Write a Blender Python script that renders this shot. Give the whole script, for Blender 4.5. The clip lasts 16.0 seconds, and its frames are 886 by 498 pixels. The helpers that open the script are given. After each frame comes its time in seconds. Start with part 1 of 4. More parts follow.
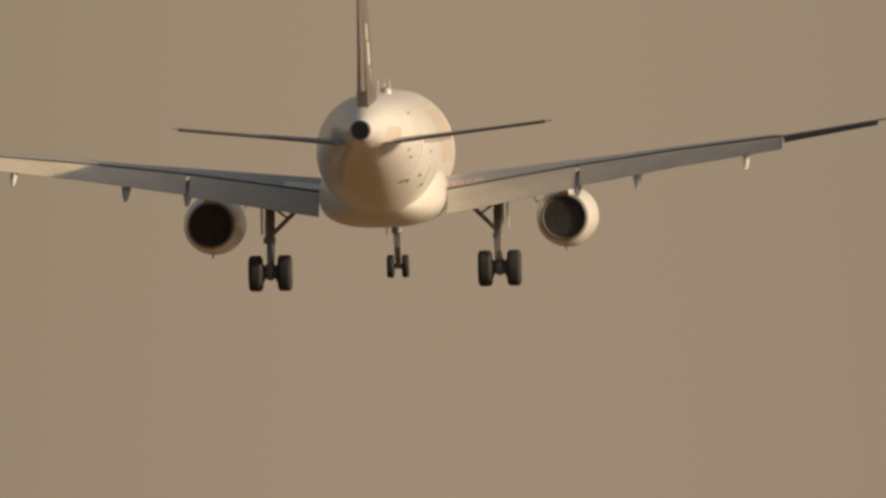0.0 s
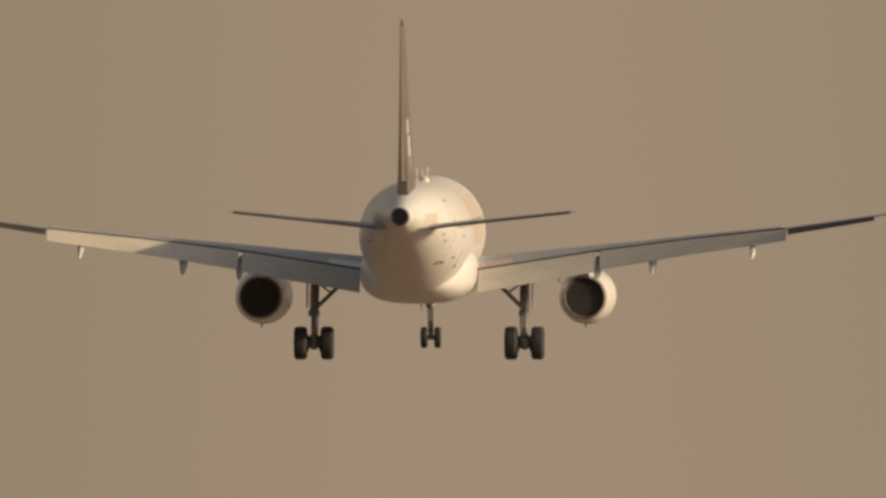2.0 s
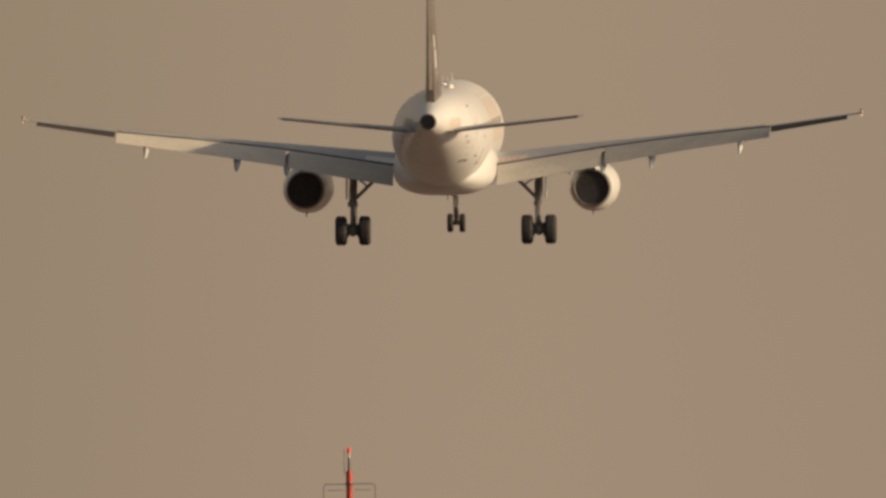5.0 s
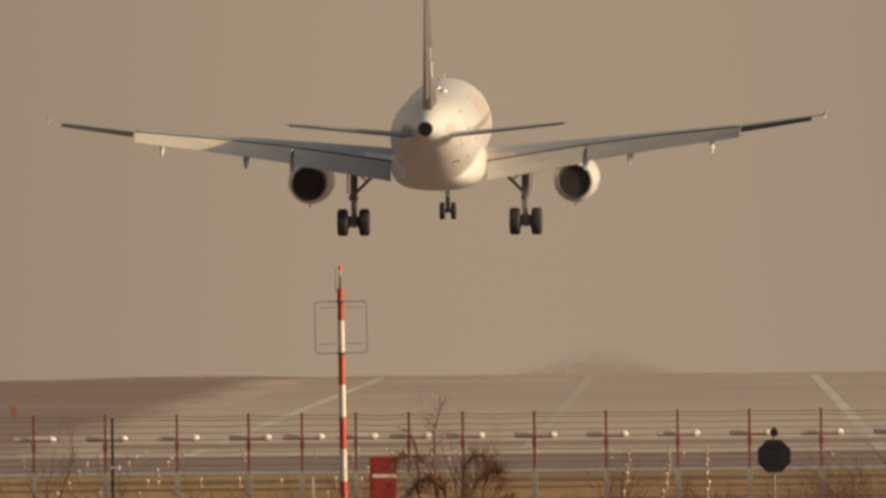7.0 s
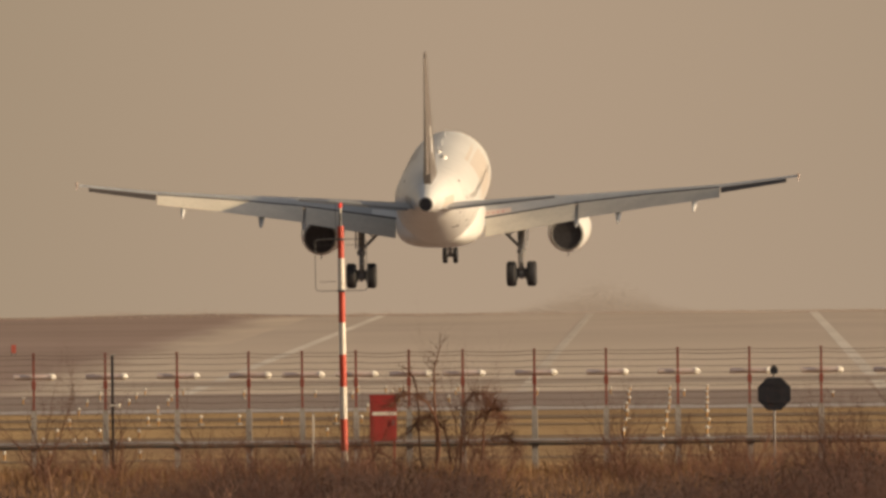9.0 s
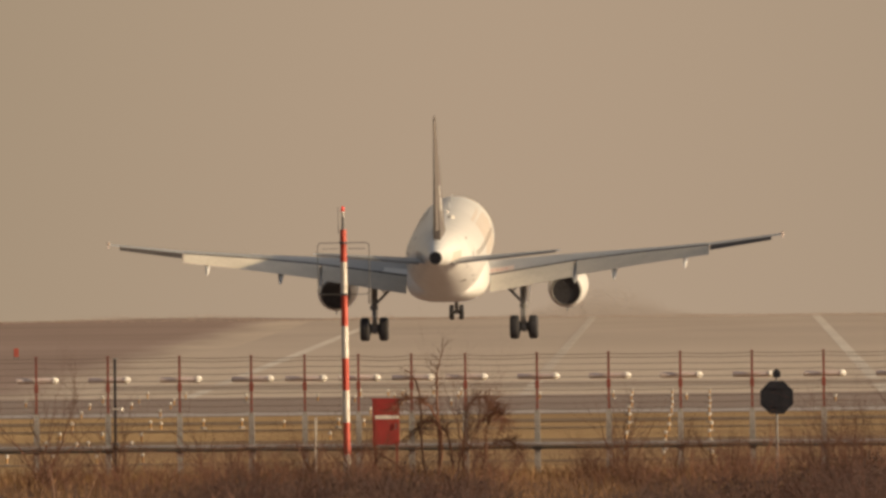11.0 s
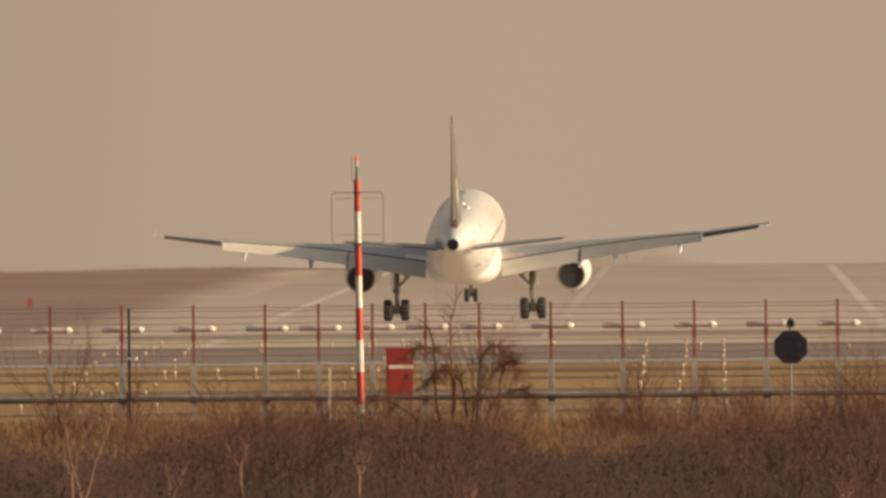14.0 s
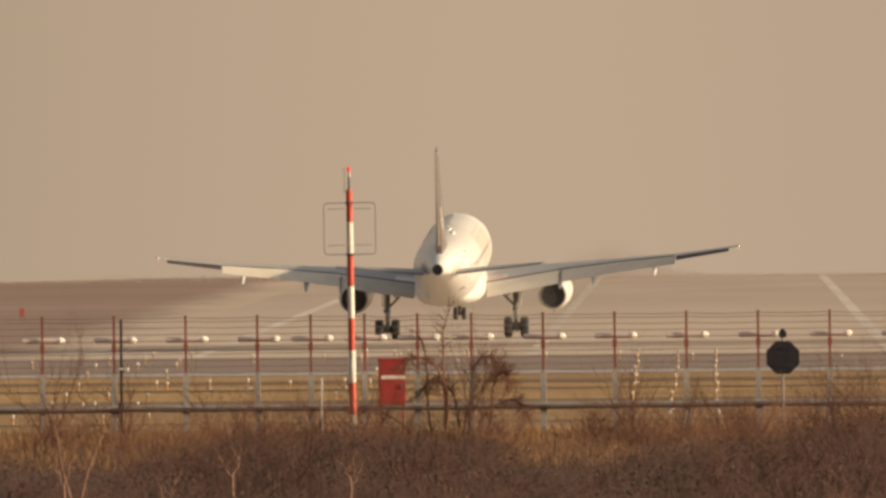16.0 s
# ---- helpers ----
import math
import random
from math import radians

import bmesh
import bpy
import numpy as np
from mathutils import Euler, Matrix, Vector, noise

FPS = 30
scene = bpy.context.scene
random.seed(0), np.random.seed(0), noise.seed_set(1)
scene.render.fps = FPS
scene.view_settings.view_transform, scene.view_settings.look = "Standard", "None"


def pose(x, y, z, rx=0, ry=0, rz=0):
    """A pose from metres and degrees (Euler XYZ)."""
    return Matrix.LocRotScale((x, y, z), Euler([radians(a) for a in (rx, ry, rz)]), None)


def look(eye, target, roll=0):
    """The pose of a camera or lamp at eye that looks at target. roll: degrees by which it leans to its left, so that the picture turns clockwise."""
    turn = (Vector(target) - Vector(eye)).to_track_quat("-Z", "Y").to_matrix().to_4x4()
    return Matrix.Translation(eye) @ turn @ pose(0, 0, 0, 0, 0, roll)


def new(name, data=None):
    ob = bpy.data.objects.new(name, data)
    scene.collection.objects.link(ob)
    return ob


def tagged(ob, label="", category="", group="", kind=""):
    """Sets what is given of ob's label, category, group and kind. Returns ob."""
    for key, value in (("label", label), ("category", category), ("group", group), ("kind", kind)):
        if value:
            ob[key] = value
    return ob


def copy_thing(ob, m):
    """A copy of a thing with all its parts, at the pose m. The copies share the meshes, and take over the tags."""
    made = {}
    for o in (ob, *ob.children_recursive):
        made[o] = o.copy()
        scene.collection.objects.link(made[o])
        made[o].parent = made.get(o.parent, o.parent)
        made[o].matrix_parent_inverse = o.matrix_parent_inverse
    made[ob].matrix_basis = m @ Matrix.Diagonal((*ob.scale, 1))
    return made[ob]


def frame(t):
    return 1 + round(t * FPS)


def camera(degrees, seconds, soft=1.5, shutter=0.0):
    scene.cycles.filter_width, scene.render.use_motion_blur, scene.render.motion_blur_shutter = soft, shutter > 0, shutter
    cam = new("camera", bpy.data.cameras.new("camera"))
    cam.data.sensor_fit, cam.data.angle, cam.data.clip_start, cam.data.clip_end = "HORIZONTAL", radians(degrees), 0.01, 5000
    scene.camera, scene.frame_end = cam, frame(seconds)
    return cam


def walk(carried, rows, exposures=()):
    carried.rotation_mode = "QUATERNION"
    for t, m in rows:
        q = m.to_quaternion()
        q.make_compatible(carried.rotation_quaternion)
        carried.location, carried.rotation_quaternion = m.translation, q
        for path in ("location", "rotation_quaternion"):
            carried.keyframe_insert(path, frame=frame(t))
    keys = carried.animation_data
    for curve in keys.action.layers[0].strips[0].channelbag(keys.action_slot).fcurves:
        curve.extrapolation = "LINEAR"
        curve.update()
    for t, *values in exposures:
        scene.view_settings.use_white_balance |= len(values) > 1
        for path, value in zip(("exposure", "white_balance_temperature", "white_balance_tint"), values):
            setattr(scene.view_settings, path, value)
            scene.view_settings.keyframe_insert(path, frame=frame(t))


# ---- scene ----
# The camera stands on a rise behind the fence, eleven metres over the runway, with a very long lens.
EYE_HEIGHT = 11.4
LEAN = -0.57
CAMERA_ROWS = [  # seconds, pitch, turn
    (0.0, 1.1085, 0.2752),
    (0.5, 1.0251, 0.3069),
    (1.0, 0.9456, 0.2969),
    (1.5, 0.8814, 0.3060),
    (2.0, 0.8487, 0.3218),
    (2.5, 0.7755, 0.3334),
    (3.0, 0.6520, 0.3417),
    (3.5, 0.5296, 0.3431),
    (4.0, 0.4345, 0.3417),
    (4.8, 0.2891, 0.3532),
    (5.6, 0.1720, 0.3649),
    (6.3, 0.1150, 0.3698),
    (6.5, 0.0728, 0.3667),
    (7.0, 0.0058, 0.3474),
    (7.5, -0.0095, 0.3428),
    (8.0, -0.0481, 0.3456),
    (8.5, -0.0775, 0.3435),
    (9.0, -0.0786, 0.3483),
    (10.0, -0.0762, 0.3501),
    (10.7, -0.0746, 0.3514),
    (11.5, -0.0727, 0.3529),
    (12.0, -0.0762, 0.3553),
    (12.5, -0.0809, 0.3576),
    (13.0, -0.0878, 0.3729),
    (13.5, -0.1100, 0.3790),
    (14.0, -0.1417, 0.3712),
    (14.5, -0.1673, 0.3807),
    (15.0, -0.1663, 0.3714),
    (15.5, -0.1569, 0.3666),
    (16.0, -0.1277, 0.3605),
]
AIRLINER_ROWS = [  # seconds, x, y, z, pitch, bank, heading
    (0.0, -8.686, 1397.66, 41.608, 1.63, -0.73, -1.92),
    (0.5, -8.879, 1428.53, 39.600, 1.65, -0.65, -1.87),
    (1.0, -9.058, 1459.87, 37.806, 1.60, -0.28, -1.83),
    (1.5, -9.232, 1491.64, 36.115, 1.57, 0.22, -1.81),
    (2.0, -9.411, 1523.82, 34.453, 1.55, 0.61, -1.84),
    (2.5, -9.597, 1556.39, 32.768, 1.57, 0.85, -1.91),
    (3.0, -9.802, 1589.31, 31.036, 1.54, 0.67, -1.98),
    (3.5, -10.005, 1622.57, 29.247, 1.57, 0.52, -2.03),
    (4.0, -10.208, 1656.13, 27.408, 1.66, 0.35, -2.05),
    (4.5, -10.405, 1689.97, 25.529, 1.64, 0.22, -1.98),
    (5.0, -10.599, 1724.07, 23.651, 1.56, 0.11, -1.86),
    (5.5, -10.794, 1758.39, 21.838, 1.47, 0.01, -1.73),
    (6.0, -10.988, 1792.92, 20.083, 1.40, -0.09, -1.61),
    (6.5, -11.188, 1827.61, 18.376, 1.58, -0.08, -1.55),
    (7.0, -11.419, 1862.43, 16.647, 2.34, 0.11, -1.55),
    (7.5, -11.678, 1897.36, 14.990, 3.26, -0.09, -1.58),
    (8.0, -11.903, 1932.39, 13.471, 4.20, -0.49, -1.66),
    (8.5, -12.095, 1967.51, 12.217, 4.67, -0.50, -1.78),
    (9.0, -12.274, 2002.71, 11.280, 4.51, -0.20, -1.88),
    (9.5, -12.436, 2037.92, 10.409, 4.28, -0.14, -1.89),
    (10.0, -12.594, 2073.13, 9.648, 4.12, -0.21, -1.84),
    (10.5, -12.752, 2108.31, 9.014, 3.95, -0.29, -1.77),
    (11.0, -12.910, 2143.42, 8.487, 3.79, -0.36, -1.69),
    (11.5, -13.079, 2178.45, 8.021, 3.74, -0.35, -1.61),
    (12.0, -13.267, 2213.36, 7.522, 3.90, -0.11, -1.55),
    (12.5, -13.424, 2248.13, 7.087, 3.87, 0.00, -1.47),
    (13.0, -13.645, 2282.76, 6.744, 3.62, -0.34, -1.38),
    (13.5, -13.865, 2317.19, 6.435, 3.48, -0.50, -1.40),
    (14.0, -14.088, 2351.39, 6.082, 3.61, -0.45, -1.55),
    (14.5, -14.357, 2385.34, 5.673, 4.03, -0.41, -1.74),
    (15.0, -14.625, 2419.03, 5.346, 4.34, -0.73, -1.90),
    (15.5, -14.910, 2452.44, 5.180, 4.29, -0.75, -2.01),
    (16.0, -15.207, 2485.54, 5.049, 4.08, -0.65, -2.09),
]

cam = camera(1.2, 16.0, soft=3.0)
walk(cam, [(t, pose(0, 0, EYE_HEIGHT, 90 + p, 0, r) @ pose(0, 0, 0, 0, 0, LEAN)) for t, p, r in CAMERA_ROWS],
     exposures=[(0.0, -0.47), (4.0, -0.46), (7.0, -0.37), (9.0, -0.18), (12.5, -0.14), (14.5, 0.0), (16.0, 0.06)])

# ---- light: low winter sun from the right, a little behind the camera, in dusty haze ----
SUN_HEIGHT, SUN_TURN = 13.5, 14.0   # degrees over the horizon; degrees behind the line to the right
sun_from = Vector((math.cos(radians(SUN_TURN)) * math.cos(radians(SUN_HEIGHT)),
                   -math.sin(radians(SUN_TURN)) * math.cos(radians(SUN_HEIGHT)), math.sin(radians(SUN_HEIGHT))))
sun = new("sun", bpy.data.lights.new("sun", "SUN"))
sun.data.energy, sun.data.angle, sun.data.color = 5.0, radians(0.6), (1.0, 0.72, 0.40)
sun.matrix_world = look(sun_from * 100, (0, 0, 0))

world = bpy.data.worlds.new("world")
scene.world = world
world.use_nodes = True
sky = world.node_tree.nodes.new("ShaderNodeTexSky")
sky.sky_type, sky.sun_disc = "NISHITA", False
sky.sun_elevation, sky.sun_rotation = radians(SUN_HEIGHT), math.atan2(sun_from.x, sun_from.y)
sky.dust_density, sky.air_density = 5.0, 1.0
background = world.node_tree.nodes["Background"]
background.inputs["Strength"].default_value = 0.12
# dust greys the blue of the sky
dust = world.node_tree.nodes.new("ShaderNodeHueSaturation")
dust.inputs["Saturation"].default_value = 0.35
warm = world.node_tree.nodes.new("ShaderNodeMix")
warm.data_type, warm.blend_type = "RGBA", "MULTIPLY"
warm.inputs["Factor"].default_value = 1.0
warm.inputs[7].default_value = (1.0, 0.94, 0.89, 1)
world.node_tree.links.new(sky.outputs[0], dust.inputs["Color"])
world.node_tree.links.new(dust.outputs[0], warm.inputs[6])
world.node_tree.links.new(warm.outputs[2], background.inputs["Color"])


# ---- materials ----
def material(name, dark, light, rough=0.6, metal=0.0, grain=8.0, stain=0.7, bump=0.15, stretch=(1, 1, 1), island=0.0, coat=0.0, each=0.0, shine=0.5):
    """Two scales of noise between two colours, with fine relief."""
    m = bpy.data.materials.new(name)
    m.use_nodes = True
    n, link = m.node_tree.nodes, m.node_tree.links.new
    b = n["Principled BSDF"]
    where, fit = n.new("ShaderNodeTexCoord"), n.new("ShaderNodeMapping")
    fit.inputs["Scale"].default_value = stretch
    link(where.outputs["Object"], fit.inputs["Vector"])
    fine, broad = n.new("ShaderNodeTexNoise"), n.new("ShaderNodeTexNoise")
    fine.inputs["Scale"].default_value, fine.inputs["Detail"].default_value = grain, 6
    broad.inputs["Scale"].default_value, broad.inputs["Detail"].default_value = stain, 4
    link(fit.outputs[0], fine.inputs["Vector"])
    link(fit.outputs[0], broad.inputs["Vector"])
    both = n.new("ShaderNodeMix")
    both.inputs["Factor"].default_value = 0.5
    link(fine.outputs["Fac"], both.inputs["A"])
    link(broad.outputs["Fac"], both.inputs["B"])
    factor = both.outputs["Result"]
    if island:
        shape, add = n.new("ShaderNodeNewGeometry"), n.new("ShaderNodeMath")
        add.operation = "MULTIPLY_ADD"
        link(shape.outputs["Random Per Island"], add.inputs[0])
        add.inputs[1].default_value = island
        link(factor, add.inputs[2])
        factor = add.outputs[0]
    if each:
        whole, more = n.new("ShaderNodeObjectInfo"), n.new("ShaderNodeMath")
        more.operation = "MULTIPLY_ADD"
        link(whole.outputs["Random"], more.inputs[0])
        more.inputs[1].default_value = each
        link(factor, more.inputs[2])
        factor = more.outputs[0]
    ramp = n.new("ShaderNodeValToRGB")
    ramp.color_ramp.elements[0].position, ramp.color_ramp.elements[1].position = 0.34 + 0.5 * each, min(1.0, 0.66 + island + each)
    ramp.color_ramp.elements[0].color, ramp.color_ramp.elements[1].color = (*dark, 1), (*light, 1)
    link(factor, ramp.inputs[0])
    link(ramp.outputs[0], b.inputs["Base Color"])
    b.inputs["Roughness"].default_value, b.inputs["Metallic"].default_value = rough, metal
    b.inputs["Coat Weight"].default_value = coat
    b.inputs["Specular IOR Level"].default_value = shine
    if bump:
        relief = n.new("ShaderNodeBump")
        relief.inputs["Strength"].default_value, relief.inputs["Distance"].default_value = bump, 0.02
        link(fine.outputs["Fac"], relief.inputs["Height"])
        link(relief.outputs[0], b.inputs["Normal"])
    return m


def gives_way(m, other, axis, start, end, ragged, scale):
    """Let the surface change to a second pair of colours along one axis, in ragged patches."""
    n, link = m.node_tree.nodes, m.node_tree.links.new
    b = n["Principled BSDF"]
    first = b.inputs["Base Color"].links[0].from_socket
    where, split, span = n.new("ShaderNodeTexCoord"), n.new("ShaderNodeSeparateXYZ"), n.new("ShaderNodeMapRange")
    link(where.outputs["Object"], split.inputs[0])
    fit, patches, shift = n.new("ShaderNodeMapping"), n.new("ShaderNodeTexNoise"), n.new("ShaderNodeMath")
    fit.inputs["Scale"].default_value = scale
    link(where.outputs["Object"], fit.inputs["Vector"])
    link(fit.outputs[0], patches.inputs["Vector"])
    patches.inputs["Scale"].default_value, patches.inputs["Detail"].default_value = 1.0, 5
    shift.operation, shift.inputs[1].default_value = "MULTIPLY_ADD", ragged
    link(patches.outputs["Fac"], shift.inputs[0])
    link(split.outputs[axis], shift.inputs[2])
    span.interpolation_type = "SMOOTHSTEP"
    span.inputs["From Min"].default_value, span.inputs["From Max"].default_value = start + ragged / 2, end + ragged / 2
    link(shift.outputs[0], span.inputs["Value"])
    tone, mix = n.new("ShaderNodeValToRGB"), n.new("ShaderNodeMix")
    tone.color_ramp.elements[0].position, tone.color_ramp.elements[1].position = 0.34, 0.66
    tone.color_ramp.elements[0].color, tone.color_ramp.elements[1].color = (*other[0], 1), (*other[1], 1)
    link(patches.outputs["Fac"], tone.inputs[0])
    mix.data_type = "RGBA"
    link(span.outputs[0], mix.inputs["Factor"])
    link(first, mix.inputs[6])
    link(tone.outputs[0], mix.inputs[7])
    link(mix.outputs[2], b.inputs["Base Color"])


def glow(name, colour, strength):
    m = bpy.data.materials.new(name)
    m.use_nodes = True
    b = m.node_tree.nodes["Principled BSDF"]
    b.inputs["Base Color"].default_value = (*colour, 1)
    b.inputs["Emission Color"].default_value = (*colour, 1)
    b.inputs["Emission Strength"].default_value = strength
    return m


WHITE = material("white_paint", (0.70, 0.70, 0.69), (0.80, 0.80, 0.79), 0.32, grain=1.2, stain=0.25, bump=0.03, coat=0.2)
WING_GREY = material("wing_grey", (0.36, 0.38, 0.40), (0.50, 0.51, 0.52), 0.42, grain=4, stain=0.5, bump=0.05)
FLAP_GREY = material("flap_grey", (0.50, 0.475, 0.42), (0.65, 0.61, 0.54), 0.45, grain=5, stain=0.6, bump=0.05, stretch=(1, 3, 1))
# The aileron's shaded face is put into this dark colour.
AILERON = material("aileron_shade", (0.045, 0.038, 0.035), (0.08, 0.068, 0.062), 0.5, grain=5, stain=0.6, bump=0.05)
FIN_PAINT = material("fin_paint", (0.115, 0.097, 0.089), (0.18, 0.155, 0.142), 0.35, grain=3, stain=0.6, bump=0.03, coat=0.2)
BARE = material("bare_metal", (0.42, 0.40, 0.37), (0.62, 0.60, 0.56), 0.3, 0.9, grain=9, bump=0.04)
SOOT = material("sooty_metal", (0.040, 0.041, 0.050), (0.080, 0.080, 0.094), 0.7, 0.3, grain=6, bump=0.1)
DARK_GREY = material("dark_grey", (0.08, 0.08, 0.085), (0.14, 0.14, 0.145), 0.5, grain=10, bump=0.05)
GEAR_GREY = material("gear_grey", (0.16, 0.16, 0.165), (0.28, 0.28, 0.285), 0.45, 0.2, grain=12, bump=0.08)
RUBBER = material("tyre_rubber", (0.028, 0.028, 0.033), (0.050, 0.050, 0.057), 0.85, grain=30, bump=0.2)
RED_TIP = material("red_tip", (0.42, 0.10, 0.10), (0.60, 0.16, 0.15), 0.4, grain=6, bump=0.03)
GLASS = material("dark_glass", (0.10, 0.10, 0.11), (0.16, 0.16, 0.17), 0.15, bump=0)
SALMON = material("salmon_panel", (0.62, 0.50, 0.45), (0.74, 0.62, 0.56), 0.4, grain=4, bump=0.03)
RUST_RED = material("rust_red_paint", (0.15, 0.035, 0.025), (0.30, 0.075, 0.05), 0.65, grain=10, stain=1.5, bump=0.2)
CONCRETE = material("post_concrete", (0.22, 0.21, 0.20), (0.37, 0.35, 0.335), 0.85, grain=9, stain=1.2, bump=0.3)
WIRE = material("rusty_wire", (0.16, 0.12, 0.095), (0.26, 0.20, 0.16), 0.6, 0.2, grain=15, bump=0.1)
PIPE = material("dark_pipe", (0.035, 0.032, 0.035), (0.08, 0.075, 0.075), 0.5, 0.3, grain=7, bump=0.1)
TUBE = material("tube_mauve_grey", (0.58, 0.49, 0.47), (0.70, 0.60, 0.58), 0.5, grain=8, bump=0.06)
SIGNAL_RED = material("signal_red", (0.42, 0.045, 0.025), (0.58, 0.08, 0.045), 0.5, grain=7, stain=1.2, bump=0.08)
CRIMSON = material("cabinet_crimson", (0.26, 0.022, 0.022), (0.38, 0.04, 0.036), 0.55, grain=7, stain=1.5, bump=0.08)
MAST_WHITE = material("mast_white", (0.60, 0.56, 0.50), (0.80, 0.76, 0.70), 0.5, grain=7, stain=1.2, bump=0.08)
SIGN_BACK = material("sign_back", (0.018, 0.019, 0.026), (0.030, 0.031, 0.040), 0.9, grain=6, bump=0.05, shine=0.1)
MARKER_RED = material("marker_red", (0.40, 0.085, 0.06), (0.52, 0.12, 0.085), 0.6, grain=8, bump=0.05)
YELLOW = material("yellow_paint", (0.38, 0.20, 0.06), (0.52, 0.30, 0.10), 0.55, grain=9, bump=0.08)
LAMP_WHITE = material("lamp_white", (0.50, 0.47, 0.42), (0.68, 0.65, 0.60), 0.4, grain=9, bump=0.03)
# The sun's glint on the end caps is put into this whiter colour.
CAP_GLINT_WHITE = material("cap_glint_white", (0.78, 0.75, 0.70), (0.88, 0.85, 0.80), 0.3, grain=9, bump=0.02)
RED_LIGHT = glow("red_light", (0.80, 0.05, 0.035), 0.25)
GOLD_GRASS = material("winter_grass", (0.22, 0.122, 0.042), (0.44, 0.27, 0.095), 0.95, grain=0.16, stain=0.03, bump=0.15, stretch=(0.9, 0.5, 1))
ROUGH_GRASS = material("dry_grass_blades", (0.11, 0.058, 0.028), (0.30, 0.17, 0.072), 0.9, grain=2, stain=0.3, bump=0.1, island=0.5)
DARK_GRASS = material("dark_grass", (0.13, 0.075, 0.036), (0.22, 0.135, 0.062), 0.95, grain=0.15, stain=0.03, bump=0.15, stretch=(0.3, 1, 1))
PATH = material("pale_path", (0.33, 0.285, 0.265), (0.43, 0.38, 0.355), 0.9, grain=1.5, stain=0.08, bump=0.3)
ASPHALT = material("dark_asphalt", (0.205, 0.148, 0.123), (0.285, 0.215, 0.18), 0.9, grain=1.5, stain=0.06, bump=0.3)
# Paler than the concrete is: distance haze is put into the colour.
RUNWAY = material("runway_concrete", (0.50, 0.41, 0.325), (0.60, 0.50, 0.405), 0.9, grain=0.035, stain=0.008, bump=0.1, stretch=(0.12, 1, 1))
BARE_SOIL = material("bare_soil", (0.055, 0.036, 0.025), (0.11, 0.075, 0.05), 0.95, grain=0.3, stain=0.02, bump=0.3)
FIELD = material("brown_field", (0.215, 0.142, 0.118), (0.31, 0.215, 0.18), 0.95, grain=0.06, stain=0.008, bump=0.3, stretch=(0.5, 0.6, 1))
TARMAC = material("grey_tarmac_band", (0.30, 0.235, 0.19), (0.42, 0.34, 0.275), 0.9, grain=0.25, stain=0.05, bump=0.2, stretch=(0.4, 0.5, 1))
# Skylight on the fence pipe's top, put into a paler colour.
LIT_PIPE_TOP = material("lit_pipe_top", (0.24, 0.225, 0.23), (0.36, 0.34, 0.345), 0.5, 0.3, grain=6, stain=0.8, bump=0.1)
# Blotchy shade of the near thicket, put into almost black flakes.
SHADE_LEAF = material("shade_leaves", (0.020, 0.011, 0.009), (0.062, 0.030, 0.021), 0.9, grain=0.5, stain=0.12, bump=0, island=0.1, stretch=(4, 0.25, 2))
# Reddish twigs, brightened in colour for the sun on the shrubs by the fence.
SUNLIT_RED_TWIG = material("reddish_sunlit_twigs", (0.030, 0.015, 0.011), (0.26, 0.116, 0.070), 0.85, grain=0.8, stain=0.35, bump=0.0, island=0.3)
LINE = material("worn_line_paint", (0.52, 0.46, 0.40), (0.72, 0.66, 0.58), 0.8, grain=0.8, stain=0.05, bump=0.1, stretch=(1, 0.3, 1))
# The same bare twigs, darkened in colour for the shade of the near thicket.
SHADED_TWIG = material("bare_shaded_twigs", (0.0065, 0.0036, 0.0034), (0.104, 0.044, 0.033), 0.85, grain=0.8, stain=0.35, bump=0.0, island=0.25, each=0.4)
PALE_STEM = material("pale_stem", (0.26, 0.14, 0.09), (0.44, 0.26, 0.175), 0.7, grain=9, bump=0.1)
SIDE_GREY = material("side_plain_grey", (0.54, 0.48, 0.43), (0.62, 0.56, 0.50), 0.4, grain=3, bump=0.02)
# Reddish brown brambles with the shade between the shrubs put into the colour.
SHADED_BRAMBLE = material("shaded_bramble", (0.006, 0.0034, 0.0032), (0.064, 0.029, 0.022), 0.9, grain=0.6, stain=0.13, bump=0, island=0.15, stretch=(4, 0.25, 2))
DARK_FLOOR = material("dark_floor", (0.035, 0.022, 0.017), (0.10, 0.06, 0.04), 0.95, grain=1.5, stain=0.15, bump=0.5)
# Haze is put into the pale colours of the far scrub and trees.
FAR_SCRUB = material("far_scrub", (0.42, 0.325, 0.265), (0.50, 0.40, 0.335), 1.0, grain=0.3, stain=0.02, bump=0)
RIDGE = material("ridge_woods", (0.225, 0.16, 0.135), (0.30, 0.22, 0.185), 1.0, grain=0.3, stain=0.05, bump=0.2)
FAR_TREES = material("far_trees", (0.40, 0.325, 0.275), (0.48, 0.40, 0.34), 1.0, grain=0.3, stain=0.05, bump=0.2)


# field's edge fades out in its colour, for haze; far half of the runway is darker
gives_way(FIELD, ((0.46, 0.375, 0.30), (0.54, 0.445, 0.36)), "X", -43.5, -36.8, 4.5, (0.22, 0.011, 1))
gives_way(RUNWAY, ((0.40, 0.325, 0.265), (0.48, 0.395, 0.325)), "Y", 2600.0, 3500.0, 500.0, (0.05, 0.006, 1))


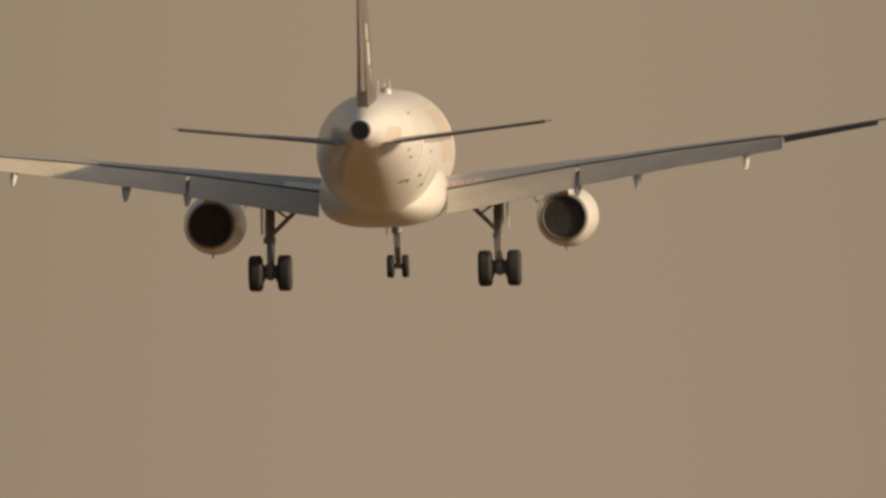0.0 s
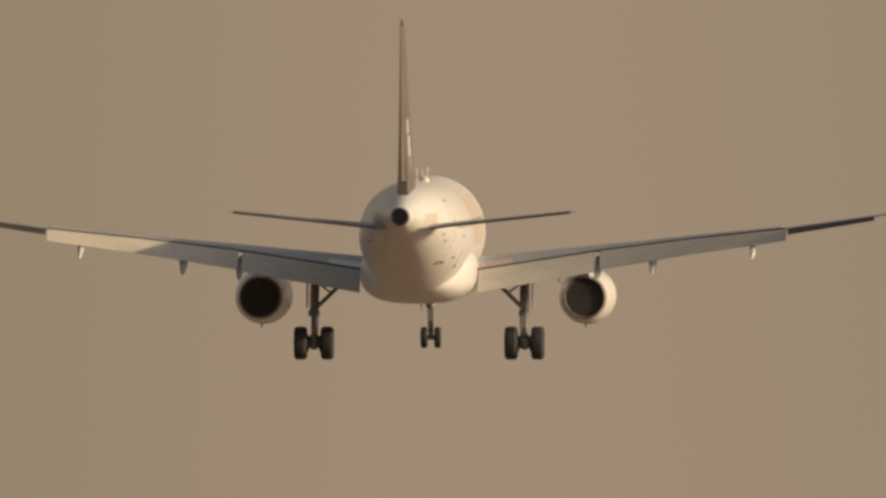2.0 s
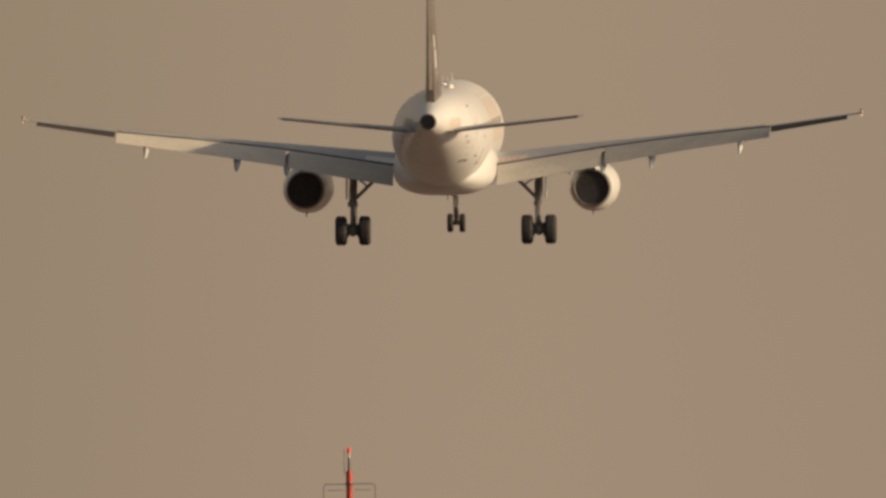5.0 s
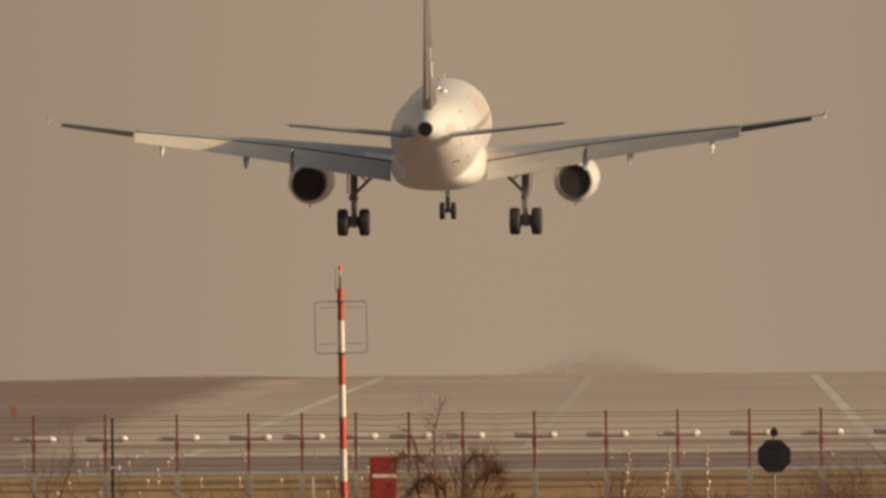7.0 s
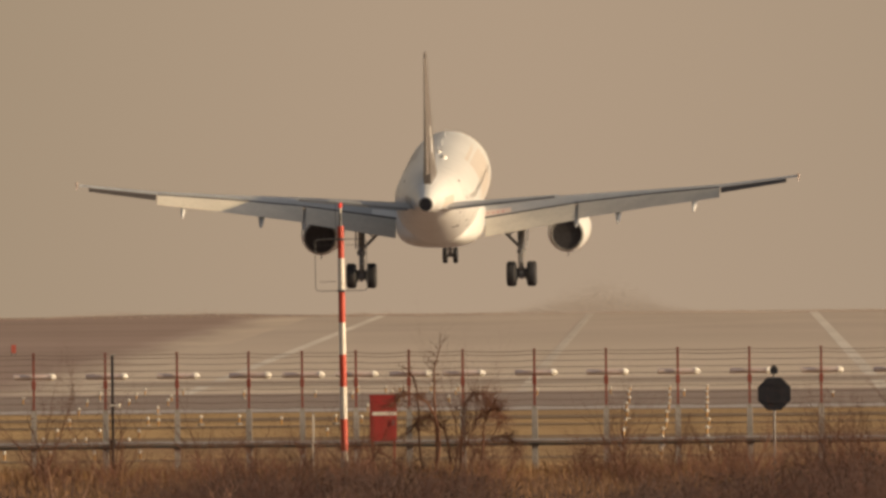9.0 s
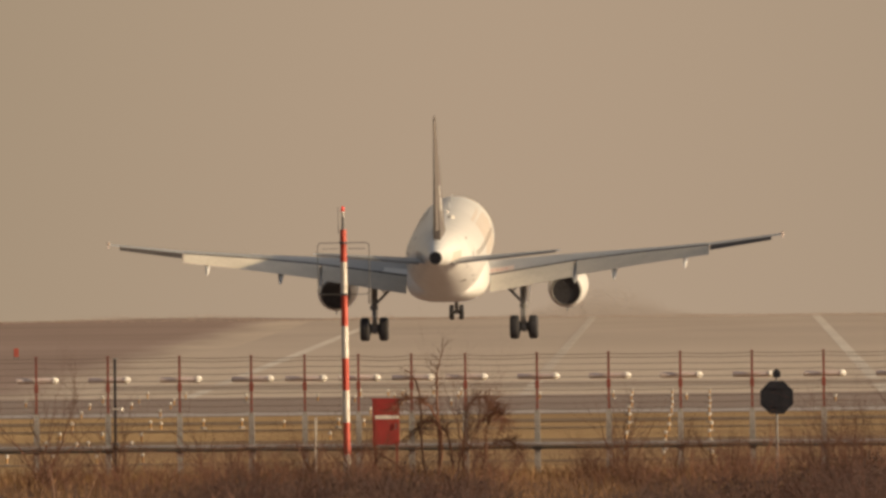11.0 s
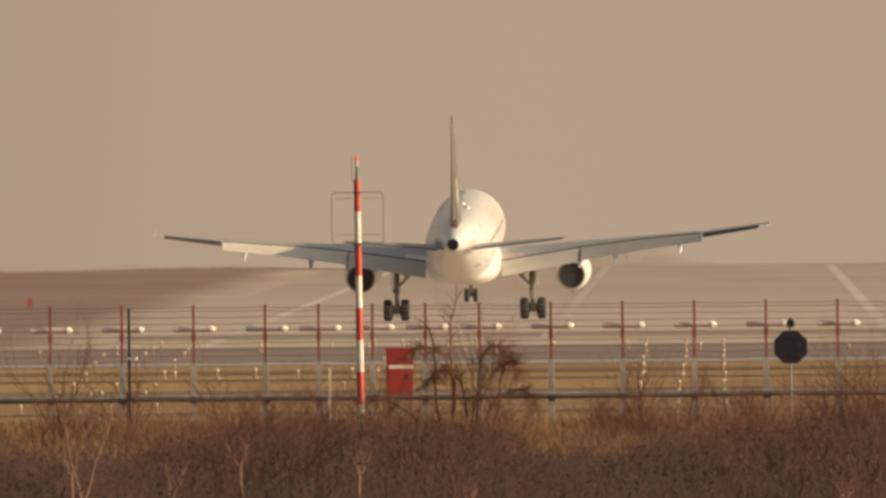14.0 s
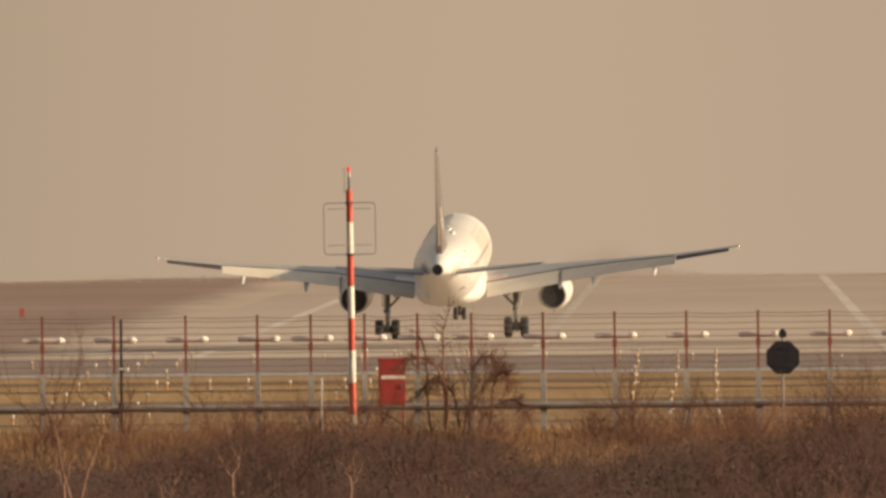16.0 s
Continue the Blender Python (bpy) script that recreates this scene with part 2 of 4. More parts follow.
# ---- mesh helpers ----
def part(name, bm, mat, parent=None, label="", smooth=True):
    me = bpy.data.meshes.new(name)
    bmesh.ops.recalc_face_normals(bm, faces=bm.faces[:])
    bm.to_mesh(me)
    bm.free()
    me.materials.append(mat)
    if smooth:
        me.polygons.foreach_set("use_smooth", [True] * len(me.polygons))
        me.set_sharp_from_angle(angle=radians(38))
    ob = new(name, me)
    ob.parent = parent
    if label:
        tagged(ob, label)
    return ob


def loft(rings, closed=True, caps=True, bm=None):
    """Skin a row of rings, each a list of points."""
    bm = bm or bmesh.new()
    rows = [[bm.verts.new(p) for p in ring] for ring in rings]
    n = len(rings[0])
    for a, b in zip(rows, rows[1:]):
        for i in range(n if closed else n - 1):
            bm.faces.new((a[i], a[(i + 1) % n], b[(i + 1) % n], b[i]))
    if caps and closed:
        bm.faces.new(rows[0])
        bm.faces.new(rows[-1])
    return bm


def ellipse(y, zc, rx, rz, n=32, xc=0.0, power=1.0):
    out = []
    for i in range(n):
        a = 2 * math.pi * i / n
        c, s = math.cos(a), math.sin(a)
        out.append((xc + rx * math.copysign(abs(c) ** power, c), y, zc + rz * math.copysign(abs(s) ** power, s)))
    return out


def rod(p, q, r, r2=None, n=10, bm=None):
    p, q = Vector(p), Vector(q)
    r2 = r if r2 is None else r2
    d = (q - p).normalized()
    u = d.orthogonal().normalized()
    v = d.cross(u)
    ring = lambda c, k: [c + (u * math.cos(2 * math.pi * i / n) + v * math.sin(2 * math.pi * i / n)) * k for i in range(n)]
    return loft([ring(p, r), ring(q, r2)], bm=bm)


def turned(profile, axis="y", centre=(0, 0, 0), n=32, bm=None):
    """A body of rotation from (along, radius) pairs."""
    c = Vector(centre)
    rings = []
    for along, r in profile:
        ring = []
        for i in range(n):
            a = 2 * math.pi * i / n
            k = (r * math.cos(a), along, r * math.sin(a)) if axis == "y" else (along, r * math.cos(a), r * math.sin(a)) if axis == "x" else (r * math.cos(a), r * math.sin(a), along)
            ring.append(c + Vector(k))
        rings.append(ring)
    return loft(rings, bm=bm)


def box(x0, x1, y0, y1, z0, z1, bevel=0.0, bm=None):
    fresh = bm is None
    bm = bm or bmesh.new()
    made = bmesh.ops.create_cube(bm, size=1, matrix=Matrix.Translation(((x0 + x1) / 2, (y0 + y1) / 2, (z0 + z1) / 2)) @ Matrix.Diagonal((x1 - x0, y1 - y0, z1 - z0, 1)))
    if bevel and fresh:
        bmesh.ops.bevel(bm, geom=bm.edges[:], offset=bevel, segments=2, affect="EDGES")
    return bm


def foil(x, le, te, z_te, thick, rise=0.0, n=9):
    """A wing section at span x from leading edge le to trailing edge te; rise lifts the leading edge."""
    top, low = [], []
    for i in range(n + 1):
        k = 0.5 - 0.5 * math.cos(math.pi * i / n)
        half = 2.6 * thick * (0.2969 * math.sqrt(k) - 0.126 * k - 0.3516 * k ** 2 + 0.2843 * k ** 3 - 0.095 * k ** 4) / 0.6 * 0.6 * 1.9
        y, z = le + (te - le) * k, z_te + rise * (1 - k)
        top.append((x, y, z + half * 0.62))
        low.append((x, y, z - half * 0.45))
    return top + low[-1:0:-1]


def between(table, x):
    """Straight interpolation in rows whose first number is the span."""
    for a, b in zip(table, table[1:]):
        if x <= b[0]:
            k = (x - a[0]) / (b[0] - a[0])
            return [p + (q - p) * k for p, q in zip(a, b)]
    return list(table[-1])


# ---- the ground: a plateau at the fence, a slope, then the runway ----
PLATEAU = 3.45


def ground_height(y):
    return between([(-400, PLATEAU), (1664, PLATEAU), (1720, 2.6), (2330, 0.0), (3880, 0.0), (4000, -2.0), (4700, -40.0)], y)[1]


def ground_strip(name, mat, x0, x1, ys, lift, label, kind="structure"):
    bm = bmesh.new()
    xs = [x0 + (x1 - x0) * i / 12 for i in range(13)]
    rows = [[bm.verts.new((x, y, ground_height(y) + lift)) for x in xs] for y in ys]
    for a, b in zip(rows, rows[1:]):
        for i in range(12):
            bm.faces.new((a[i], a[i + 1], b[i + 1], b[i]))
    return tagged(part(name, bm, mat, smooth=False), label, "ground", kind=kind)


def make_ground():
    ys = [-400, 0, 400, 800, 1180, 1520, 1664, 1720, 2330, 2500, 2800, 3200, 3880, 4000, 4300, 4700]
    ground_strip("ground", BARE_SOIL, -1600, 1600, ys, 0.0, "bare brown soil around the airfield")
    ground_strip("field", FIELD, -160, -35.5, [1700, 2330, 2700, 3200, 3880], 0.02, "pale brown winter field beside the runway")
    ground_strip("grass_verge", GOLD_GRASS, -36, 18, [1120, 1180, 1300, 1522], 0.03, "golden dry winter grass behind the fence")
    ground_strip("thicket_floor", DARK_FLOOR, -60, 60, [700, 900, 1100, 1150], 0.06, "dark ground strip under the thicket")
    ground_strip("dark_grass_band", DARK_GRASS, -36, 18, [1344, 1366], 0.05, "darker band across the dry grass")
    ground_strip("dark_grass_band", DARK_GRASS, -36, 18, [1248, 1256], 0.05, "darker band across the dry grass")
    ground_strip("dark_grass_band", DARK_GRASS, -36, 18, [1467, 1486], 0.05, "darker band across the dry grass")
    ground_strip("dark_grass_band", DARK_GRASS, -36, 18, [1424, 1434], 0.05, "darker band across the dry grass")
    ground_strip("tarmac_band", TARMAC, -35.5, 60, [2484, 2556], 0.045, "grey tarmac band across the runway")
    ground_strip("path", PATH, -120, 120, [1522, 1549], 0.05, "pale concrete service road across the grass")
    ground_strip("road", ASPHALT, -120, 120, [1549, 1664], 0.04, "dark asphalt strip before the runway")
    ground_strip("runway", RUNWAY, -35.5, 60, [2320, 2330, 2600, 3000, 3400, 3880], 0.03, "beige concrete runway, paled in its colour to stand for haze")
    # unseen from the camera; added dark so less light bounces onto the airliner
    ground_strip("bounce_cut_strip", ASPHALT, -35.5, 60, [1725, 2000, 2320], 0.03, "unseen dark asphalt strip before the runway, added to cut bounced light")
    for x in (-29.2, 10.3):
        tagged(ground_strip("edge_line", LINE, x - 0.4, x + 0.4, [2330, 2700, 3200, 3878], 0.04, "worn white edge line painted along the runway"), category="line")
    for y in range(2340, 3860, 50):
        tagged(ground_strip("centre_dash", LINE, -10.45, -9.75, [y, y + 30], 0.05, "worn white centre dash painted on the runway"), category="line", group="centre dashes")


def make_backdrop():
    """Dusty evening sky far behind the runway."""
    bm = bmesh.new()
    cols = []
    for i in range(41):
        a = radians(-40 + 2 * i)
        x, y = 4800 * math.sin(a), 4800 * math.cos(a)
        cols.append([bm.verts.new((x, y, z)) for z in (-120, 0, 60, 200, 900)])
    for a, b in zip(cols, cols[1:]):
        for i in range(4):
            bm.faces.new((a[i], a[i + 1], b[i + 1], b[i]))
    m = bpy.data.materials.new("dusty_sky")
    m.use_nodes = True
    n, link = m.node_tree.nodes, m.node_tree.links.new
    n.remove(n["Principled BSDF"])
    where, split, span, ramp = n.new("ShaderNodeTexCoord"), n.new("ShaderNodeSeparateXYZ"), n.new("ShaderNodeMapRange"), n.new("ShaderNodeValToRGB")
    link(where.outputs["Object"], split.inputs[0])
    link(split.outputs["Z"], span.inputs["Value"])
    span.inputs["From Min"].default_value, span.inputs["From Max"].default_value = -20, 140
    link(span.outputs[0], ramp.inputs[0])
    ramp.color_ramp.elements[0].color, ramp.color_ramp.elements[1].color = (0.458, 0.343, 0.240, 1), (0.442, 0.335, 0.225, 1)
    across, side = n.new("ShaderNodeMapRange"), n.new("ShaderNodeValToRGB")
    link(split.outputs["X"], across.inputs["Value"])
    across.inputs["From Min"].default_value, across.inputs["From Max"].default_value = -110, 60
    link(across.outputs[0], side.inputs[0])
    side.color_ramp.interpolation = "EASE"
    side.color_ramp.elements[0].color, side.color_ramp.elements[1].color = (0.90, 0.90, 0.87, 1), (0.96, 0.96, 0.96, 1)
    middle = side.color_ramp.elements.new(0.52)
    middle.color = (1.07, 1.05, 1.05, 1)
    blend = n.new("ShaderNodeMix")
    blend.data_type, blend.blend_type = "RGBA", "MULTIPLY"
    blend.inputs["Factor"].default_value = 1.0
    link(ramp.outputs[0], blend.inputs[6])
    link(side.outputs[0], blend.inputs[7])
    shine = n.new("ShaderNodeEmission")
    link(blend.outputs[2], shine.inputs["Color"])
    link(shine.outputs[0], n["Material Output"].inputs["Surface"])
    ob = part("backdrop", bm, m)
    tagged(ob, "plain tan dusty evening sky without clouds", "sky", kind="structure")


# ---- the airliner: x to its right, y forward, z up, from the body's axis over the main wheels ----
# span, leading edge, fixed trailing edge, height there, thickness, rise of the leading edge
WING = [(0.8, 6.4, 0.55, -1.36, 0.80, 0.29), (2.0, 5.7, 0.55, -1.22, 0.74, 0.26), (6.4, 3.4, 0.2, -0.53, 0.44, 0.07),
        (10.0, 1.4, -1.0, -0.06, 0.28, -0.04), (13.3, -0.35, -2.15, 0.30, 0.20, -0.05), (17.03, -2.25, -3.3, 0.83, 0.12, -0.01)]


def wing_ring(x, side):
    row = between(WING, x)
    return [(side * p[0], p[1], p[2]) for p in foil(*row)]


def make_wing(side, plane):
    spans = [0.8, 2.0, 3.2, 4.8, 6.4, 8.2, 10.0, 11.7, 13.3, 15.0, 16.5, 17.03]
    wing = part("wing", loft([wing_ring(x, side) for x in spans]), WING_GREY, plane, "light grey swept wing with flaps down")

    def hung(name, x0, x1, drop0, drop1, deg, gap, mat, label):
        rings = []
        for k in range(5):
            x = x0 + (x1 - x0) * k / 4
            _, le, te, z, thick, rise = between(WING, x)
            chord = (drop0 + (drop1 - drop0) * k / 4) / math.sin(radians(deg))
            ring = foil(x, 0, -chord, 0, 0.13 * chord, 0.0, 6)
            a = radians(-deg)
            top = (te - gap, z - gap * 0.35)
            rings.append([(side * x, top[0] + p[1] * math.cos(a) + p[2] * math.sin(a) * 1, top[1] - abs(p[1]) * math.sin(-a) + p[2] * math.cos(a)) for p in ring])
        return part(name, loft(rings), mat, wing, label)

    hung("inboard_flap", 2.12, 6.38, 0.80, 0.71, 34, 0.10, FLAP_GREY, "lowered inboard flap")
    hung("outboard_flap", 6.52, 13.3, 0.66, 0.41, 32, 0.08, FLAP_GREY, "lowered outboard flap")
    hung("aileron", 13.36, 16.5, 0.22, 0.15, 20, 0.03, AILERON, "aileron with its shade put into the dark colour")
    # dark strip put in for the shade of the slot between wing and flap
    rows = []
    for k in range(13):
        x = 2.1 + 11.2 * k / 12
        _, le, te, z, thick, rise = between(WING, x)
        rows.append([(side * x, te - 0.03, z + 0.035), (side * x, te - 0.03, z - 0.06), (side * x, te + 0.10, z - 0.06), (side * x, te + 0.10, z + 0.02)])
    part("slot_shade", loft(rows), DARK_GREY, wing, "dark strip standing for the shade in the flap slot")
    for k in range(5):
        a, b = 6.7 + 1.3 * k, 6.7 + 1.3 * k + 1.24
        rings = []
        for x in (a, b):
            _, le, te, z, thick, rise = between(WING, x)
            c = 0.62
            rings.append([(side * x, te + 0.02, z + 0.045), (side * x, te + c, z + thick * 0.30 + 0.03), (side * x, te + c, z + 0.02), (side * x, te + 0.02, z)])
        part("spoiler", loft(rings), WING_GREY, wing)
    for x, size in ((6.45, 1.0), (8.45, 1.0), (12.1, 0.8)):
        _, le, te, z, thick, rise = between(WING, x)
        prof = [(te + 1.6, -0.12, 0.03, 0.03), (te + 1.0, -0.26, 0.13, 0.15), (te + 0.1, -0.38, 0.17, 0.22), (te - 0.6, -0.62, 0.15, 0.2), (te - 1.25, -0.92, 0.09, 0.12), (te - 1.6, -1.06, 0.02, 0.02)]
        rings = [ellipse(y, z - (0.10 if x < 8 else 0.15) + dz * (0.9 if size == 1 else 0.75), rx * size, rz * size, 12, side * x) for y, dz, rx, rz in prof]
        part("flap_track_fairing", loft(rings), WHITE if x > 12 else WING_GREY, wing, "tapered flap track fairing")
    # tip fence
    _, le, te, z, thick, rise = between(WING, 17.03)
    x = 17.07
    fence = [[(side * (x + o), le - 0.1, z + 0.02), (side * (x + o), le - 0.9, z + 0.16), (side * (x + o), te - 0.30, z + 0.19), (side * (x + o), te - 0.12, z), (side * (x + o), te - 0.22, z - 0.17), (side * (x + o), le - 0.85, z - 0.14)] for o in (-0.03, 0.03)]
    part("wingtip_fence", loft(fence), SALMON, wing, "small pale reddish wingtip fence", smooth=False)
    # pale fillet panel beside the body, flush with the upper skin, with small red marks
    def skin(x, k, lift):
        row = between(WING, x)
        _, le, te, z, thick, rise = row
        half = 2.6 * thick * (0.2969 * math.sqrt(k) - 0.126 * k - 0.3516 * k ** 2 + 0.2843 * k ** 3 - 0.095 * k ** 4) * 1.9
        return side * x, le + (te - le) * k, z + rise * (1 - k) + half * 0.62 + lift

    spots = (0.975, 0.93, 0.87, 0.80, 0.72)
    rings = [[skin(x, k, 0.014) for k in spots] + [skin(x, k, 0.004) for k in spots[::-1]] for x in (1.8, 2.3, 2.8, 3.3)]
    part("root_panel", loft(rings), SALMON if side > 0 else WHITE, wing, "pale wing root panel")
    for k in range(4 if side > 0 else 0):
        x = 2.2 + 0.24 * k
        bm = loft([[skin(x + d, 0.90, 0.03), skin(x + d, 0.86, 0.03), skin(x + d, 0.86, 0.006), skin(x + d, 0.90, 0.006)] for d in (-0.04, 0.04)])
        part("root_mark", bm, RED_TIP, wing, smooth=False)
    return wing


def make_engine(side, plane):
    c = (side * 5.86, 0, -2.25)
    outer = [(8.1, 0.76), (8.3, 0.84), (8.25, 0.92), (7.6, 1.0), (6.4, 1.02), (5.2, 1.0), (4.2, 0.95), (3.6, 0.88), (3.2, 0.80), (2.95, 0.745), (2.93, 0.715), (3.2, 0.70), (4.4, 0.66)]
    pod = part("engine", turned(outer, centre=c), WHITE, plane, "white engine nacelle with dark exhaust")
    part("exhaust_duct", turned([(2.96, 0.70), (3.4, 0.69), (4.6, 0.62), (4.65, 0.05)], centre=c), SOOT, pod, "sooty exhaust duct")
    part("exhaust_plug", turned([(4.6, 0.34), (3.9, 0.30), (3.3, 0.13), (3.15, 0.02)], centre=c, n=20), SOOT, pod)
    part("nozzle_ring", turned([(3.12, 0.795), (2.9, 0.75), (2.86, 0.72), (2.9, 0.69), (3.2, 0.69)], centre=c), GEAR_GREY, pod, "dull metal nozzle ring")
    part("inlet_lip", turned([(7.9, 0.985), (8.35, 0.90), (8.42, 0.85), (8.3, 0.80), (7.8, 0.77)], centre=c), BARE, pod, "polished inlet lip")
    part("fan_face", turned([(7.35, 0.77), (7.4, 0.3), (7.8, 0.03)], centre=c, n=24), DARK_GREY, pod)
    x = side * 5.86
    rings = [[(x - w, y, z0), (x + w, y, z0), (x + w * 0.8, y, z1), (x - w * 0.8, y, z1)] for y, w, z0, z1 in ((7.2, 0.05, -1.35, -1.2), (6.0, 0.19, -1.5, -0.85), (4.2, 0.22, -1.5, -0.5), (2.6, 0.2, -1.52, -0.55), (1.2, 0.13, -1.2, -0.62), (0.3, 0.03, -0.95, -0.65))]
    part("pylon", loft(rings), WHITE, pod, "pylon under the wing")
    part("strake", loft([[(x - side * 0.95, y, -1.75 + o), (x - side * 1.28, y - 0.4, -1.45 + o), (x - side * 1.25, y - 0.9, -1.5 + o), (x - side * 0.98, y - 1.2, -1.8 + o)] for y, o in ((6.9, 0), (6.9, 0.03))]), WHITE, pod, smooth=False)
    part("drain_mast", rod((x, 4.4, -3.16), (x, 4.1, -3.36), 0.04, 0.02), DARK_GREY, pod)


def wheel(name, x, y, z, r, w, parent):
    h = w / 2
    tyre = part(name, turned([(-h, r * 0.55), (-h, r * 0.8), (-h * 0.86, r * 0.93), (-h * 0.55, r), (-h * 0.3, r), (-h * 0.28, r * 0.975), (-h * 0.2, r * 0.975), (-h * 0.18, r), (h * 0.18, r), (h * 0.2, r * 0.975), (h * 0.28, r * 0.975), (h * 0.3, r), (h * 0.55, r), (h * 0.86, r * 0.93), (h, r * 0.8), (h, r * 0.55)], "x", (x, y, z), 28), RUBBER, parent, "black twin tyre")
    part("rim", turned([(-h * 0.8, r * 0.2), (-h * 1.02, r * 0.35), (-h * 0.9, r * 0.56), (h * 0.9, r * 0.56), (h * 1.02, r * 0.35), (h * 0.8, r * 0.2)], "x", (x, y, z), 20), GEAR_GREY, tyre)
    return tyre


def make_main_gear(side, plane):
    x, axle = side * 3.795, -3.86
    leg = part("main_gear_leg", rod((x - side * 0.02, 0.85, -1.35), (x, 0, -2.75), 0.17, 0.16, 16), GEAR_GREY, plane, "main landing gear leg")
    part("oleo_piston", rod((x, 0, -2.7), (x, 0, axle), 0.105, n=14), BARE, leg, "bright oleo piston")
    part("collar", turned([(-2.9, 0.1), (-2.88, 0.2), (-2.7, 0.21), (-2.66, 0.15)], "z", (x, 0, 0), 16), GEAR_GREY, leg)
    part("axle", rod((x - 0.55, 0, axle), (x + 0.55, 0, axle), 0.15, n=12), GEAR_GREY, leg)
    part("hub", turned([(axle - 0.24, 0.06), (axle - 0.15, 0.2), (axle + 0.2, 0.2), (axle + 0.32, 0.12)], "z", (x, 0, 0), 14), GEAR_GREY, leg)
    part("side_brace", rod((x - side * 0.05, 0.05, -2.62), (x - side * 1.25, 0.75, -1.45), 0.075, n=10), GEAR_GREY, leg, "folding side brace")
    part("brace_link", rod((x - side * 0.6, 0.15, -2.05), (x - side * 0.12, 0.6, -1.7), 0.04, n=8), GEAR_GREY, leg)
    part("torque_link", loft([[(x - 0.09, y, z), (x + 0.09, y, z), (x + 0.07, y - 0.05, z - 0.03), (x - 0.07, y - 0.05, z - 0.03)] for y, z in ((-0.14, -2.75), (-0.42, -3.25), (-0.14, -3.7))]), GEAR_GREY, leg)
    part("actuator", rod((x + side * 0.1, 0.4, -1.6), (x + side * 0.06, -0.1, -2.6), 0.05, n=8), BARE, leg)
    bm = loft([[(x + side * (0.24 + b), y, z) for y, z in ((1.5, -1.35), (1.35, -2.2), (1.0, -2.55), (0.3, -2.6), (0.05, -2.2), (0.25, -1.75))] for b in (0.0, 0.05)])
    part("gear_door", bm, WHITE, leg, "white leg door", smooth=False)
    part("brake_hose", rod((x - side * 0.16, 0.2, -1.9), (x - side * 0.13, -0.12, -3.6), 0.022, n=6), RUBBER, leg)
    for dx in (-0.48, 0.48):
        inner = math.copysign(1, dx)
        part("brake_pack", turned([(inner * 0.17, 0.16), (inner * 0.19, 0.29), (inner * 0.29, 0.31), (inner * 0.31, 0.2)], "x", (x, 0, axle), 18), SOOT, leg, "sooty brake pack")
        wheel("wheel", x + dx, 0, axle, 0.6, 0.47, plane)


def make_nose_gear(plane):
    y, axle = 11.04, -3.82
    leg = part("nose_gear_leg", rod((0, y + 0.1, -1.5), (0, y, -3.1), 0.14, 0.13, 12), GEAR_GREY, plane, "nose landing gear leg")
    part("oleo_piston", rod((0, y, -3.0), (0, y, axle), 0.09, n=12), BARE, leg)
    part("axle", rod((-0.3, y, axle), (0.3, y, axle), 0.09, n=10), GEAR_GREY, leg)
    part("drag_brace", rod((0, y + 0.05, -2.75), (0, y + 1.3, -1.7), 0.07, n=8), GEAR_GREY, leg)
    part("steering_collar", turned([(-2.75, 0.09), (-2.72, 0.19), (-2.5, 0.19), (-2.46, 0.1)], "z", (0, y, 0), 14), GEAR_GREY, leg)
    part("torque_link", loft([[(x, y + yy, z) for yy, z in ((-0.1, -2.75), (-0.38, -3.2), (-0.1, -3.6), (-0.06, -3.5), (-0.28, -3.2), (-0.06, -2.85))] for x in (-0.1, 0.1)]), GEAR_GREY, leg, smooth=False)
    part("taxi_light", box(-0.22, 0.22, y + 0.05, y + 0.2, -2.45, -2.25, 0.03), GEAR_GREY, leg)
    for s in (-1, 1):
        part("gear_door", loft([[(s * (0.42 + o + 0.06 * k), y + yy, z) for yy, z, k in ((0.7, -1.9, 0), (0.7, -2.45, 1), (-0.5, -2.4, 1), (-0.6, -1.9, 0))] for o in (0, 0.03)]), WHITE, leg, smooth=False)
        wheel("nose_wheel", s * 0.25, y, axle, 0.385, 0.24, plane)


